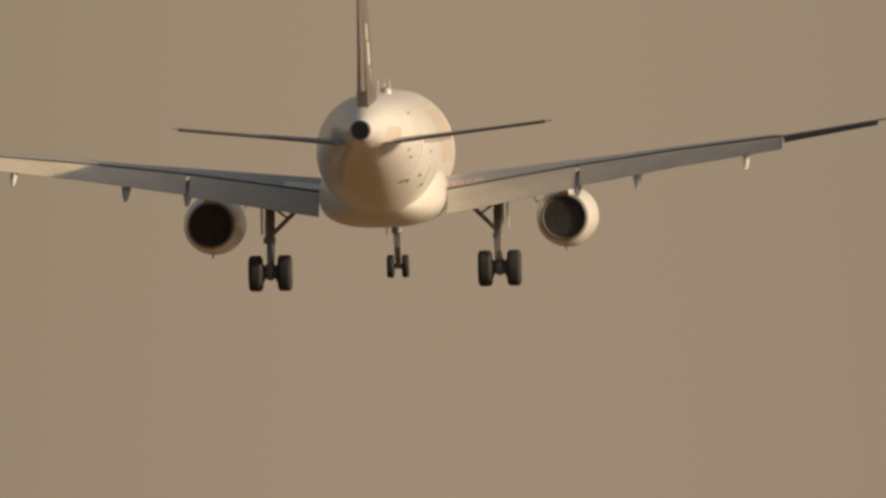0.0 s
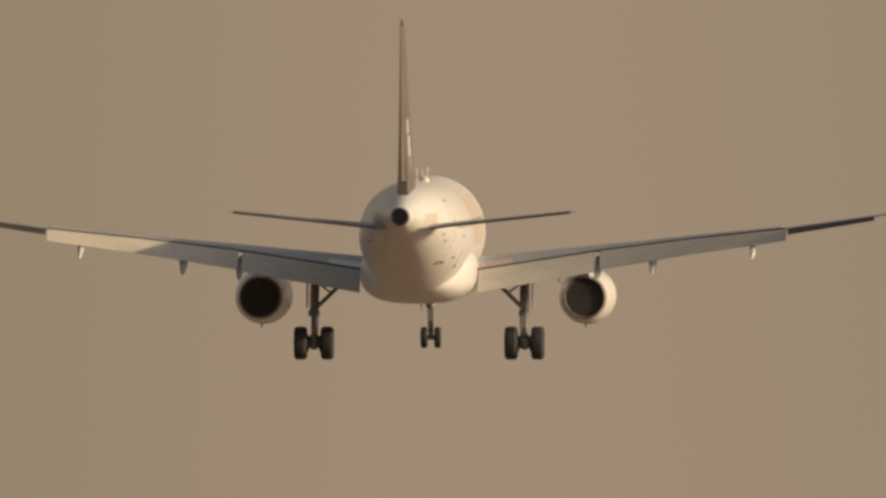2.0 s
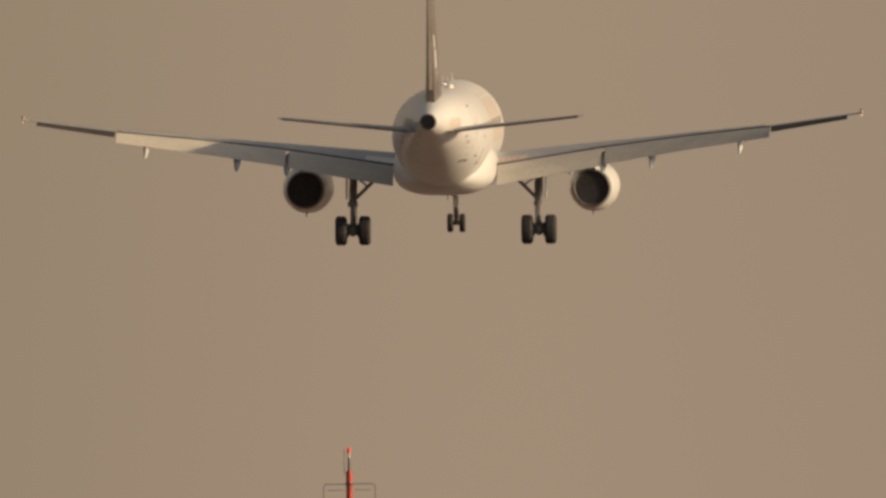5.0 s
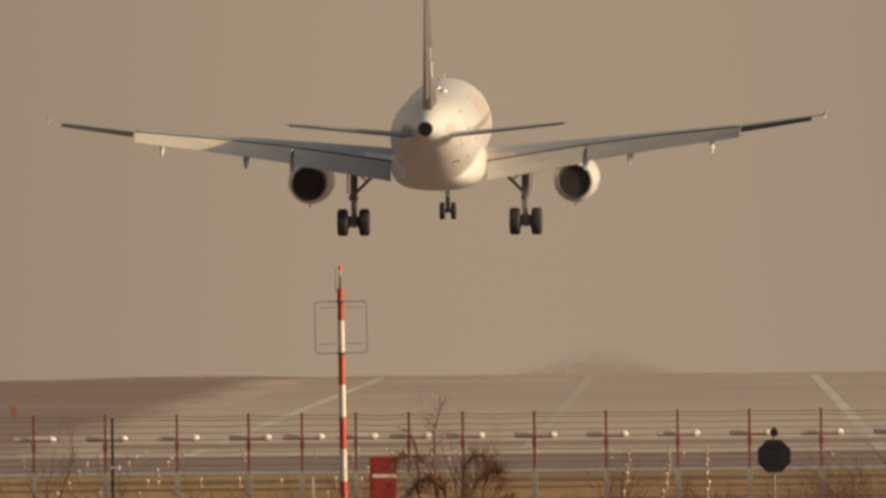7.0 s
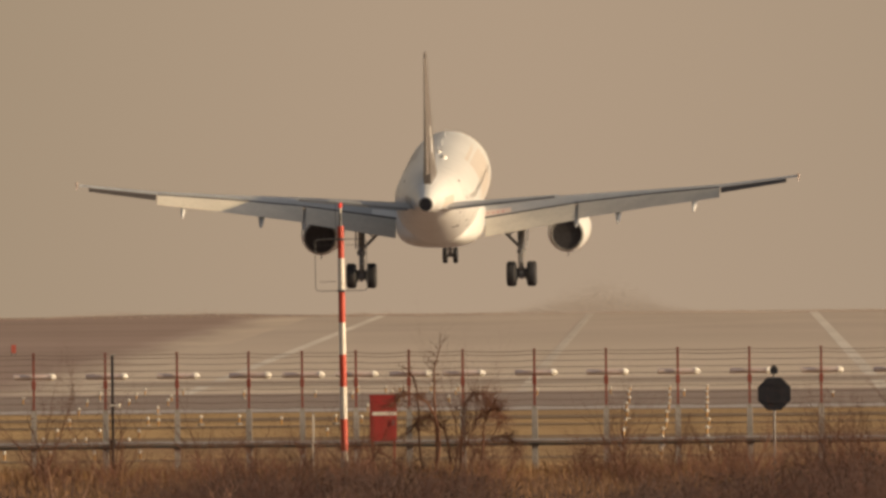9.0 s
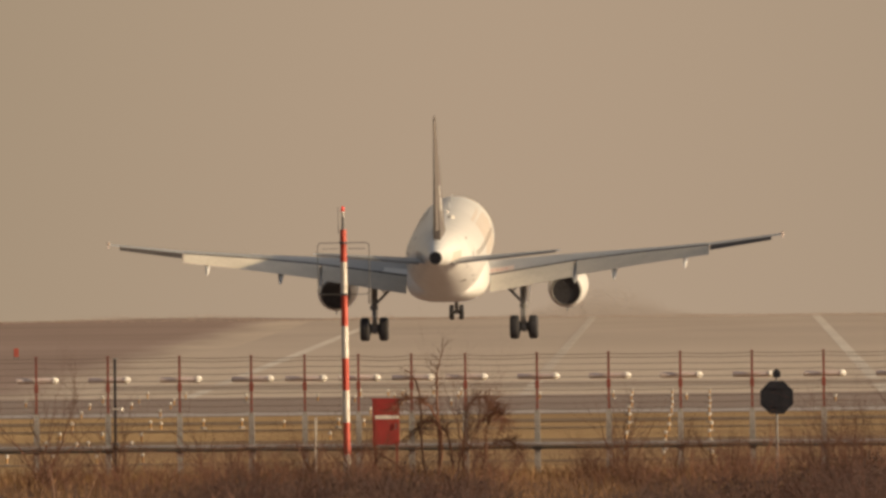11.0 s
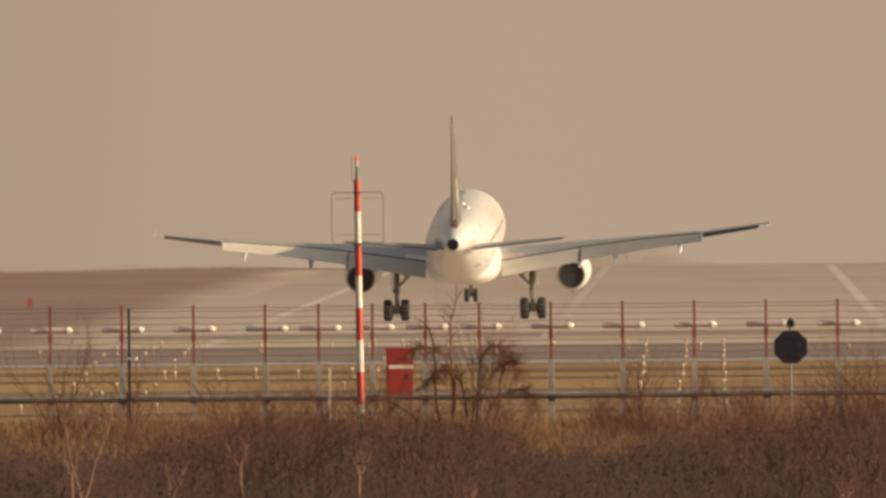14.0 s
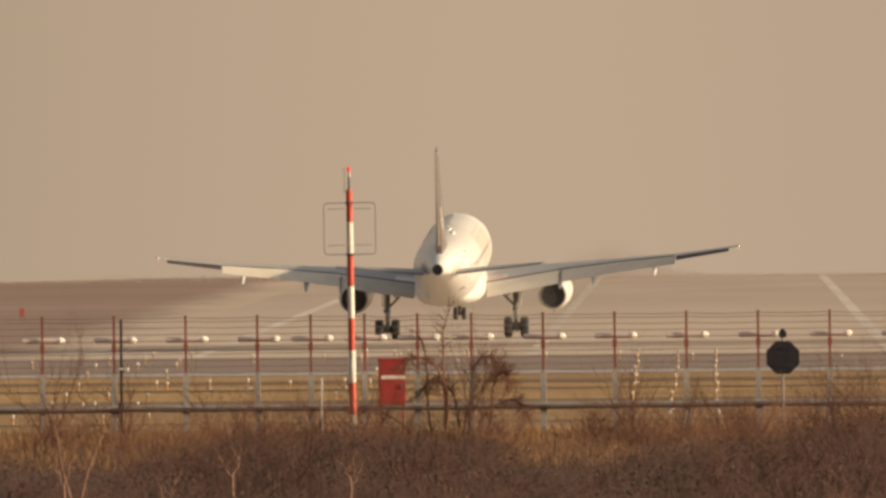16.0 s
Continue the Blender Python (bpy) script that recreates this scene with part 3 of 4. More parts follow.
def make_airliner():
    plane = tagged(new("airliner"), "white twin-engine jet airliner landing with flaps and wheels down", "aircraft")
    # body: y, top, bottom, half width
    body = [(17.8, -0.42, -0.55, 0.06), (17.5, -0.05, -0.95, 0.48), (16.8, 0.42, -1.35, 0.95), (15.8, 1.05, -1.68, 1.38), (14.6, 1.62, -1.9, 1.7), (13.2, 1.95, -2.02, 1.9), (11.5, 2.07, -2.07, 1.975),
            (6, 2.07, -2.07, 1.975), (0, 2.07, -2.07, 1.975), (-5.2, 2.07, -2.07, 1.975), (-7, 2.07, -1.93, 1.96), (-9, 2.06, -1.62, 1.88), (-11, 2.03, -1.18, 1.72), (-13, 1.97, -0.68, 1.47),
            (-15, 1.85, -0.22, 1.14), (-17, 1.65, 0.19, 0.78), (-18.6, 1.43, 0.45, 0.52), (-19.5, 1.28, 0.54, 0.40), (-19.75, 1.23, 0.57, 0.36)]
    body = [(y + (2.1 if y < -5 else -0.3 if y > 8 else 0), t, b, w) for y, t, b, w in body]
    fine = []
    for i in range(len(body) - 1):
        p0, p1, p2, p3 = body[max(i - 1, 0)], body[i], body[i + 1], body[min(i + 2, len(body) - 1)]
        for k in range(4):
            u, row = k / 4, []
            for a, b, c, d in zip(p0, p1, p2, p3):
                ma, mb = (c - a) / 2, (d - b) / 2
                row.append((2 * u ** 3 - 3 * u ** 2 + 1) * b + (u ** 3 - 2 * u ** 2 + u) * ma + (3 * u ** 2 - 2 * u ** 3) * c + (u ** 3 - u ** 2) * mb)
            fine.append(row)
    fine.append(body[-1])
    rings = [ellipse(y, (t + b) / 2, w, (t - b) / 2, 48) for y, t, b, w in fine]
    fuselage = part("fuselage", loft(rings), WHITE, plane, "white rounded fuselage with tapered tail cone")
    part("exhaust_ring", turned([(-17.6, 0.335), (-17.82, 0.325), (-17.85, 0.29), (-17.8, 0.25), (-17.4, 0.24)], centre=(0, 0, 0.90), n=24), DARK_GREY, fuselage, "tail exhaust ring")
    part("tail_exhaust", turned([(-17.84, 0.285), (-17.2, 0.26), (-16.6, 0.24), (-16.5, 0.02)], centre=(0, 0, 0.90), n=24), SIGN_BACK, fuselage, "black tail exhaust")
    fair = [(7.6, -1.9, 0.2, 0.7), (6.8, -1.6, 0.70, 1.5), (5.2, -1.35, 1.06, 1.95), (2, -1.3, 1.13, 2.08), (-1.2, -1.3, 1.13, 2.08), (-2.2, -1.32, 1.08, 2.03), (-3.0, -1.38, 0.95, 1.86), (-3.8, -1.44, 0.74, 1.52), (-4.5, -1.45, 0.50, 1.1), (-5.0, -1.42, 0.3, 0.7)]
    part("belly_fairing", loft([ellipse(y, z, w, h, 36, power=0.74) for y, z, h, w in fair]), WHITE, fuselage, "bulging belly fairing")
    # doors and windows along both sides
    for s in (-1, 1):
        def patch(name, y0, y1, z0, z1, mat, out=0.012, label=""):
            k = 6
            rings = []
            for i in range(k + 1):
                z = z0 + (z1 - z0) * i / k
                half = lambda y: (lambda r: (r[2] + (r[1] - r[2]) / 2, (r[1] - r[2]) / 2, r[3]))(sorted_body(y))
                row = []
                for y in (y0, y1):
                    zc, h, w = half(y)
                    q = max(-0.98, min(0.98, (z - zc) / h))
                    row.append((s * (w * math.sqrt(1 - q * q) + out), y, z))
                rings.append(row)
            part(name, loft(rings, closed=False), mat, fuselage, label)

        def sorted_body(y):
            return between([(-a[0], *a[1:]) for a in body], -y)

        for i in range(25):
            patch("window", 9.4 - 0.74 * i, 9.18 - 0.74 * i, 0.38, 0.64, GLASS)
        for y, w in ((11.5, 0.85), (-9.3, 0.8)):
            patch("door_seam", y, y + 0.05, -0.62, 1.2, DARK_GREY)
            patch("door_seam", y - w, y - w + 0.05, -0.62, 1.2, DARK_GREY)
            patch("door_window", y - w * 0.4, y - w * 0.6, 0.45, 0.7, GLASS)
        if s > 0:
            patch("cargo_door_seam", -4.5, -4.62, -1.35, -0.3, DARK_GREY)
            patch("cargo_door_seam", -6.4, -6.52, -1.3, -0.35, DARK_GREY)
            patch("vent", -7.5, -7.9, -0.72, -0.64, DARK_GREY, 0.015, "dark vent slot")
            patch("vent", -8.5, -9.2, -0.92, -0.80, DARK_GREY, 0.015, "dark vent slot")
        # bars stand for side lettering, with the front body's shade in their grey
        for y in (9.4, 7.4, 5.4, 3.4, 1.4):
            patch("side_bar", y, y - 1.8, -0.35, 1.66, SIDE_GREY, 0.014, "plain grey bar for side lettering and the shaded front body")
        for y, z, w in ((-6.9, 0.05, 0.3), (-10.4, -0.1, 0.25), (-11.2, 0.15, 0.2), (-6.0, -1.05, 0.4), (-9.9, 1.35, 0.5)):
            patch("vent", y, y - w, z, z + 0.09, DARK_GREY, 0.015, "small dark vent")
        if s < 0:
            patch("service_panel", -5.2, -8.2, -0.62, 0.12, GEAR_GREY, 0.013, "grey service panel")
        patch("tailplane_plate", -12.9, -14.9, 0.42, 0.98, SIDE_GREY, 0.012, "grey tailplane sealing plate")
    # fin
    fin = [(1.4, -10.2, -17.0, 0.50), (1.9, -11.6, -17.1, 0.47), (2.3, -12.4, -17.2, 0.40), (3.2, -13.1, -17.45, 0.33), (5.5, -15.05, -18.05, 0.21), (7.7, -16.9, -18.6, 0.11), (7.95, -17.4, -18.65, 0.03)]

    fin = [(z, le + 2.1, te + 2.1, h * 0.88) for z, le, te, h in fin]

    def fin_ring(z, le, te, half, a=0.0, b=1.0):
        ring = []
        for k in [0, 0.02, 0.08, 0.2, 0.4, 0.65, 0.85, 1]:
            ring.append((half * math.sqrt(k) * (1.0 if k < 0.35 else 1.0 - 0.72 * (k - 0.35) / 0.65) * 1.35, le + (te - le) * k, z))
        return ring + [(-x, y, zz) for x, y, zz in ring[-1:0:-1]]

    tail = part("fin", loft([fin_ring(*r) for r in fin]), FIN_PAINT, plane, "dark painted tail fin with pale emblem")
    rud = [(2.15, -17.2, -18.75, 0.105), (3.2, -17.5, -18.95, 0.1), (5.5, -18.1, -19.35, 0.075), (7.7, -18.65, -19.75, 0.045)]
    rud = [(z, le + 2.1, te + 2.1, h * 0.95) for z, le, te, h in rud]
    part("rudder", loft([[(h, le, z), (h * 0.5, (le + te) / 2, z), (0.012, te, z), (-0.012, te, z), (-h * 0.5, (le + te) / 2, z), (-h, le, z)] for z, le, te, h in rud]), FIN_PAINT, tail, "dark rudder")
    for z, tall, front, back in ((2.45, 0.45, 0.60, 0.74), (3.0, 0.75, 0.64, 0.80), (3.85, 0.5, 0.72, 0.84)):
        for s in (-1, 1):
            ring = []
            for zz in (z, z + tall * 0.5, z + tall):
                r = between(fin, zz)
                ring.append([(s * (r[3] * 0.93 * (1.0 if k < 0.35 else 1.0 - 0.72 * (k - 0.35) / 0.65) * 1.35 * math.sqrt(k) + 0.014), r[1] + (r[2] - r[1]) * k, zz) for k in (front, (front + back) / 2, back)])
            part("emblem_patch", loft(ring, closed=False), WHITE, tail, "pale emblem patch on the fin")
    # tailplane
    for s in (-1, 1):
        stab = [(0.3, -13.9, -17.05, 0.42, 0.40), (0.9, -14.3, -17.15, 0.48, 0.36), (3.4, -15.75, -17.75, 0.76, 0.22), (6.1, -17.3, -18.25, 1.06, 0.11), (6.22, -17.6, -18.25, 1.07, 0.05)]
        stab = [(x, le + 2.1, te + 2.1, z, th) for x, le, te, z, th in stab]
        t = part("tailplane", loft([[(s * p[0], p[1], p[2]) for p in foil(x, le, te, z, th)] for x, le, te, z, th in stab]), WING_GREY, plane, "grey tailplane half")
        part("elevator", loft([[(s * p[0], p[1], p[2]) for p in ((x, te - 0.03, z + 0.05), (x, te - c, z + 0.006), (x, te - c, z - 0.006), (x, te - 0.03, z - 0.06))] for x, te, z, c in ((0.95, -15.05, 0.48, 1.0), (3.4, -15.65, 0.76, 0.82), (6.0, -16.14, 1.05, 0.58))]), DARK_GREY, t, "dark elevator")
    for s in (-1, 1):
        make_wing(s, plane)
        make_engine(s, plane)
        make_main_gear(s, plane)
    make_nose_gear(plane)
    # antennas and beacon on the crown
    for y, h in ((8.0, 0.38), (3.5, 0.3), (-2.0, 0.42)):
        part("antenna", loft([[(x, y, 2.03), (x, y - 0.35, 2.03), (x * 0.4, y - 0.38, 2.05 + h), (x * 0.4, y - 0.2, 2.05 + h)] for x in (-0.03, 0.03)]), WHITE, fuselage, "blade antenna")
    part("antenna", loft([[(x, 2.5, -2.38), (x, 2.1, -2.38), (x * 0.4, 2.05, -2.7), (x * 0.4, 2.2, -2.7)] for x in (-0.03, 0.03)]), WHITE, fuselage)
    part("beacon", turned([(2.04, 0.14), (2.12, 0.13), (2.18, 0.06), (2.19, 0.01)], "z", (0, -1.0, 0), 14), BARE, fuselage)
    part("fin_beacon_fairing", turned([(2.0, 0.2), (2.16, 0.17), (2.24, 0.05)], "z", (0.35, -4.5, -0.03), 14), LAMP_WHITE, fuselage)
    return plane


# ---- the fence and what stands at it ----
FENCE_Y = 1180.0


def make_fence_post(tall_base=1.9):
    """Concrete post with a painted steel extension, on the plateau."""
    post = tagged(new("fence_post"), "concrete fence post with a rust-red steel extension", "fence post", "perimeter fence posts")
    part("concrete_post", loft([[(-a, -a, z), (a, -a, z), (a, a, z), (-a, a, z)] for z, a in ((-0.3, 0.085), (0.0, 0.085), (1.88, 0.075), (1.92, 0.06))]), CONCRETE, post, "grey concrete lower post", smooth=False)
    part("steel_extension", box(-0.03, 0.03, -0.035, 0.035, 1.5, 3.50, 0.006), RUST_RED, post, "rust-red steel upper post", smooth=False)
    part("bracket", box(-0.055, 0.055, -0.06, 0.06, 2.52, 2.76, 0.012), RUST_RED, post, "rust-red bracket")
    part("clamp", turned([(0.80, 0.09), (0.83, 0.13), (0.97, 0.13), (1.0, 0.09)], "z", (0, 0, 0), 12), PIPE, post, "dark pipe clamp")
    part("post_cap", box(-0.04, 0.04, -0.045, 0.045, 3.5, 3.53), RUST_RED, post, smooth=False)
    return post


def make_fence_tube():
    # plain tube of unknown use on the fence; it gives no light
    tube = tagged(new("tube_lamp"), "horizontal tube with a bright end cap on the fence", "lamp", "tube lamps on the fence")
    part("housing", turned([(-0.56, 0.03), (-0.54, 0.08), (0.30, 0.082), (0.46, 0.085)], "x", (0, 0.15, 2.86), 14), TUBE, tube, "mauve-grey tube")
    part("end_cap", turned([(0.45, 0.085), (0.47, 0.104), (0.52, 0.102), (0.58, 0.085), (0.62, 0.05), (0.635, 0.01)], "x", (0, 0.15, 2.86), 18), CAP_GLINT_WHITE, tube, "white end cap, whitened for the sun's glint")
    part("arm", rod((0, 0, 2.7), (0, 0.15, 2.72), 0.025, n=6), RUST_RED, tube)
    return tube


def make_fence(xs):
    post, tube = make_fence_post(), make_fence_tube()
    for i, x in enumerate(xs):
        m = pose(x, FENCE_Y, PLATEAU, 0, 0, (i * 37 % 5 - 2) * 1.5)
        if i:
            copy_thing(post, m), copy_thing(tube, m)
        else:
            post.matrix_basis, tube.matrix_basis = m, m
    span = (xs[0] - 0.6, xs[-1] + 0.6)
    for k, z in enumerate((1.95, 2.12, 2.30, 2.48, 2.66, 2.84, 3.02, 3.20, 3.37, 3.47)):
        pts = []
        for a, b in zip(xs, xs[1:]):
            for j in range(4):
                u = j / 4
                pts.append(Vector((a + (b - a) * u, FENCE_Y - 0.045, PLATEAU + z - 0.05 * 4 * u * (1 - u) * (0.4 + 0.6 * noise.noise(Vector((a, z, 0)))))))
        bm = loft([[(p.x, p.y + 0.009 * math.cos(1.571 * i), p.z + 0.009 * math.sin(1.571 * i)) for i in range(4)] for p in pts])
        tagged(part("fence_wire", bm, WIRE), "thin rusty fence wire between the posts", "wire", "fence wires")
    # one fence pipe built as two: dark below, its sky-lit top as a pale one
    for low, r, mat, label in ((0.875, 0.042, PIPE, "dark thin pipe along the fence posts"), (0.975, 0.055, LIT_PIPE_TOP, "pale grey pipe standing for the fence pipe's sky-lit top")):
        rings = []
        for k in range(61):
            x = span[0] + (span[1] - span[0]) * k / 60
            z = PLATEAU + low + 0.045 * noise.noise(Vector((x * 0.35, 0, 3)))
            rings.append([(x, FENCE_Y - 0.17 + r * math.cos(0.628 * i), z + r * math.sin(0.628 * i)) for i in range(10)])
        tagged(part("pipe_rail", loft(rings), mat), label, "rail")


def mast_at(x, y, top, width_of_band):
    """The banded tube, built down from its top at that height."""
    mast = tagged(new("obstacle_mast"), "red and white banded mast with a red light on top", "mast")
    z, red = top, True
    while z > PLATEAU - 0.2:
        low = max(z - width_of_band, PLATEAU - 0.3)
        k = (z - PLATEAU) / 7
        r = 0.10 - 0.012 * k
        part("mast_band", turned([(low, r + 0.002), (z, r)], "z", (0, 0, 0), 16), SIGNAL_RED if red else MAST_WHITE, mast, "red painted band" if red else "white painted band")
        z, red = low, not red
    part("mast_tip", rod((0, 0, top), (0, 0, top + 0.36), 0.045, 0.03), DARK_GREY, mast)
    part("lamp_stem", rod((0, 0, top + 0.36), (0, 0, top + 0.52), 0.035), LAMP_WHITE, mast)
    part("lightning_rod", rod((-0.13, 0, top - 0.1), (-0.13, 0, top + 0.62), 0.008, n=6), DARK_GREY, mast)
    part("red_lamp", turned([(top + 0.50, 0.04), (top + 0.53, 0.05), (top + 0.60, 0.048), (top + 0.65, 0.02)], "z", (0, 0, 0), 14), RED_LIGHT, mast, "glowing red obstacle lamp")
    half, zc, r = 0.71, top - 1.07, 0.1
    corners = []
    for cx, cz, a0 in ((half - r, half - r, 0), (-half + r, half - r, 90), (-half + r, -half + r, 180), (half - r, -half + r, 270)):
        for k in range(4):
            a = radians(a0 + 30 * k)
            corners.append((cx + r * math.cos(a), -0.13, zc + cz + r * math.sin(a)))
    bm = bmesh.new()
    for p, q in zip(corners, corners[1:] + corners[:1]):
        rod(p, q, 0.011, n=8, bm=bm)
    part("loop_frame", bm, DARK_GREY, mast, "thin dark square antenna loop")
    for dz in (0.55, -0.45):
        for s in (-1, 1):
            part("loop_bar", rod((s * 0.14, -0.13, zc + dz), (s * 0.6, -0.13, zc + dz - 0.01), 0.007, n=6), PIPE, mast)
    for dz in (half, -half):
        part("mast_clamp", turned([(zc + dz - 0.03, 0.115), (zc + dz + 0.03, 0.115)], "z", (0, 0, 0), 14), DARK_GREY, mast)
        part("loop_bracket", rod((0, -0.08, zc + dz), (0, -0.14, zc + dz), 0.02, n=6), DARK_GREY, mast)
    mast.matrix_basis = pose(x, y, 0, 0, -0.45, 0)
    return mast


def make_red_box(x, y):
    cabinet = tagged(new("equipment_cabinet"), "red equipment cabinet with a white stripe on a stand", "cabinet")
    part("cabinet_body", box(-0.37, 0.37, -0.22, 0.22, 1.02, 2.27, 0.02), CRIMSON, cabinet, "red steel body")
    part("stripe", box(-0.30, 0.37, -0.228, -0.216, 1.74, 1.84), MAST_WHITE, cabinet, "white stripe", smooth=False)
    part("lid", box(-0.39, 0.39, -0.24, 0.24, 2.25, 2.31, 0.012), CRIMSON, cabinet)
    part("door_seam", box(-0.295, -0.28, -0.226, -0.218, 1.08, 2.2), RUST_RED, cabinet, smooth=False)
    part("handle", rod((0.28, -0.25, 1.45), (0.28, -0.25, 1.62), 0.014, n=8), DARK_GREY, cabinet)
    for sx in (-0.3, 0.3):
        for sy in (-0.16, 0.16):
            part("leg", box(sx - 0.03, sx + 0.03, sy - 0.03, sy + 0.03, -0.1, 1.03), RUST_RED, cabinet, smooth=False)
    cabinet.matrix_basis = pose(x, y, PLATEAU)


def make_sign(x, y):
    sign = tagged(new("road_sign"), "octagonal road sign seen from its dark back", "road sign")
    r = 0.455 / math.cos(radians(22.5))
    zc = 2.27
    bm = loft([[(r * math.cos(radians(22.5 + 45 * i)), yy, zc + r * math.sin(radians(22.5 + 45 * i))) for i in range(8)] for yy in (-0.02, 0.0)])
    part("plate", bm, SIGN_BACK, sign, "dark octagonal plate", smooth=False)
    part("post", rod((0, 0.035, -0.2), (0, 0.035, 2.84), 0.035, n=12), GEAR_GREY, sign, "grey steel post")
    for dz in (-0.25, 0.25):
        part("back_rail", box(-0.3, 0.3, -0.045, -0.022, zc + dz - 0.02, zc + dz + 0.02), SIGN_BACK, sign, smooth=False)
        part("clip", box(-0.05, 0.05, -0.06, -0.02, zc + dz - 0.03, zc + dz + 0.03), SIGN_BACK, sign, smooth=False)
    part("small_box", box(-0.105, 0.105, -0.08, 0.1, 2.82, 3.0, 0.02), SIGN_BACK, sign, "small dark box on the post")
    part("box_cap", turned([(3.0, 0.07), (3.03, 0.06), (3.06, 0.02)], "z", (0, 0, 0), 12), SIGN_BACK, sign)
    sign.matrix_basis = pose(x, y, PLATEAU, 0, 0, 4)


def make_camera_pole(x, y):
    pole = tagged(new("dark_pole"), "thin dark pole with a small pale crossarm at the fence", "pole")
    part("shaft", rod((0, 0, -0.2), (0, 0, 3.46), 0.04, 0.035, 10), SIGN_BACK, pole)
    part("cap_bar", box(-0.06, 0.09, -0.03, 0.03, 3.45, 3.49), CONCRETE, pole, smooth=False)
    part("crossarm", box(-0.06, 0.20, -0.1, -0.03, 2.05, 2.10, 0.01), MAST_WHITE, pole, "pale crossarm")
    part("fitting", turned([(2.0, 0.03), (2.03, 0.06), (2.12, 0.05)], "z", (0.17, -0.06, 0), 10), MAST_WHITE, pole)
    part("clamp", turned([(0.95, 0.05), (1.0, 0.1), (1.1, 0.1), (1.15, 0.05)], "z", (0, 0, 0), 12), PIPE, pole)
    pole.matrix_basis = pose(x, y, PLATEAU)


def make_light():
    lamp = tagged(new("approach_light"), "white approach light on a yellow post in the grass", "runway light", "approach lights")
    part("post", rod((0, 0, -0.1), (0, 0, 0.24), 0.03, n=8), YELLOW, lamp, "yellow post")
    part("lamp_head", turned([(0.22, 0.03), (0.235, 0.045), (0.27, 0.058), (0.31, 0.053), (0.34, 0.02)], "z", (0, 0, 0), 12), LAMP_WHITE, lamp, "white lamp head")
    part("foot", turned([(-0.02, 0.12), (0.03, 0.11), (0.05, 0.05)], "z", (0, 0, 0), 10), CONCRETE, lamp)
    return lamp


def make_lights():
    first = make_light()
    spots = []
    for i, y in enumerate((1248, 1300, 1352, 1404, 1456, 1508, 1556, 1604, 1650)):
        for x in (-2.6 + 0.2 * (1456 - y) / 200, -1.2, 0.2):
            spots.append((x, y, 1.0))
    # scattered lights in the grass and on the asphalt
    spots += [(x, y, 1.0) for x, y in (
        (-25.5, 1592), (-22.9, 1577), (-23.0, 1617), (-21.4, 1578), (-21.6, 1618), (-21.8, 1657), (-20.3, 1656), (-20.2, 1611), (-19.9, 1575), (-19.5, 1515),
        (-22.3, 1515), (-17.6, 1626), (-18.9, 1443), (-18.5, 1441), (-17.1, 1443), (-15.8, 1444), (-14.4, 1444), (-21.5, 1438), (-20.9, 1373), (-19.6, 1374),
        (-18.3, 1373), (-18.0, 1326), (-19.3, 1325), (-19.5, 1312), (-20.5, 1319), (-19.4, 1257), (-18.1, 1261), (-16.7, 1256), (-20.8, 1259), (-14.9, 1632),
        (-13.3, 1615), (-13.5, 1657), (-12.0, 1520), (-12.4, 1655), (-12.0, 1636), (-11.4, 1621), (-11.3, 1577), (-11.8, 1658), (-12.5, 1441), (-11.6, 1446),
        (-12.1, 1370), (-10.6, 1658), (-9.5, 1631), (-9.4, 1573), (-9.5, 1655))]
    spots += [(-6.3, 1630, 1.0), (-3.5, 1624, 1.0), (-0.7, 1612, 1.0), (4.9, 1591, 1.0)]
    for i, (x, y, s) in enumerate(spots):
        m = pose(x + random.uniform(-0.04, 0.04), y + random.uniform(-1.5, 1.5), PLATEAU + random.uniform(-0.03, 0.06), 0, random.uniform(-2, 2), random.uniform(0, 360))
        if i:
            copy_thing(first, m)
        else:
            first.matrix_basis = m


def make_marker(x, y):
    board = tagged(new("marker_board"), "small red marker board beside the runway", "marker board")
    part("panel", box(-0.17, 0.17, -0.04, 0.04, 0.25, 0.85, 0.02), MARKER_RED, board, "red panel")
    for s in (-0.14, 0.14):
        part("leg", rod((s, 0, -0.05), (s, 0, 0.27), 0.03, n=8), DARK_GREY, board)
    board.matrix_basis = pose(x, y, ground_height(y))


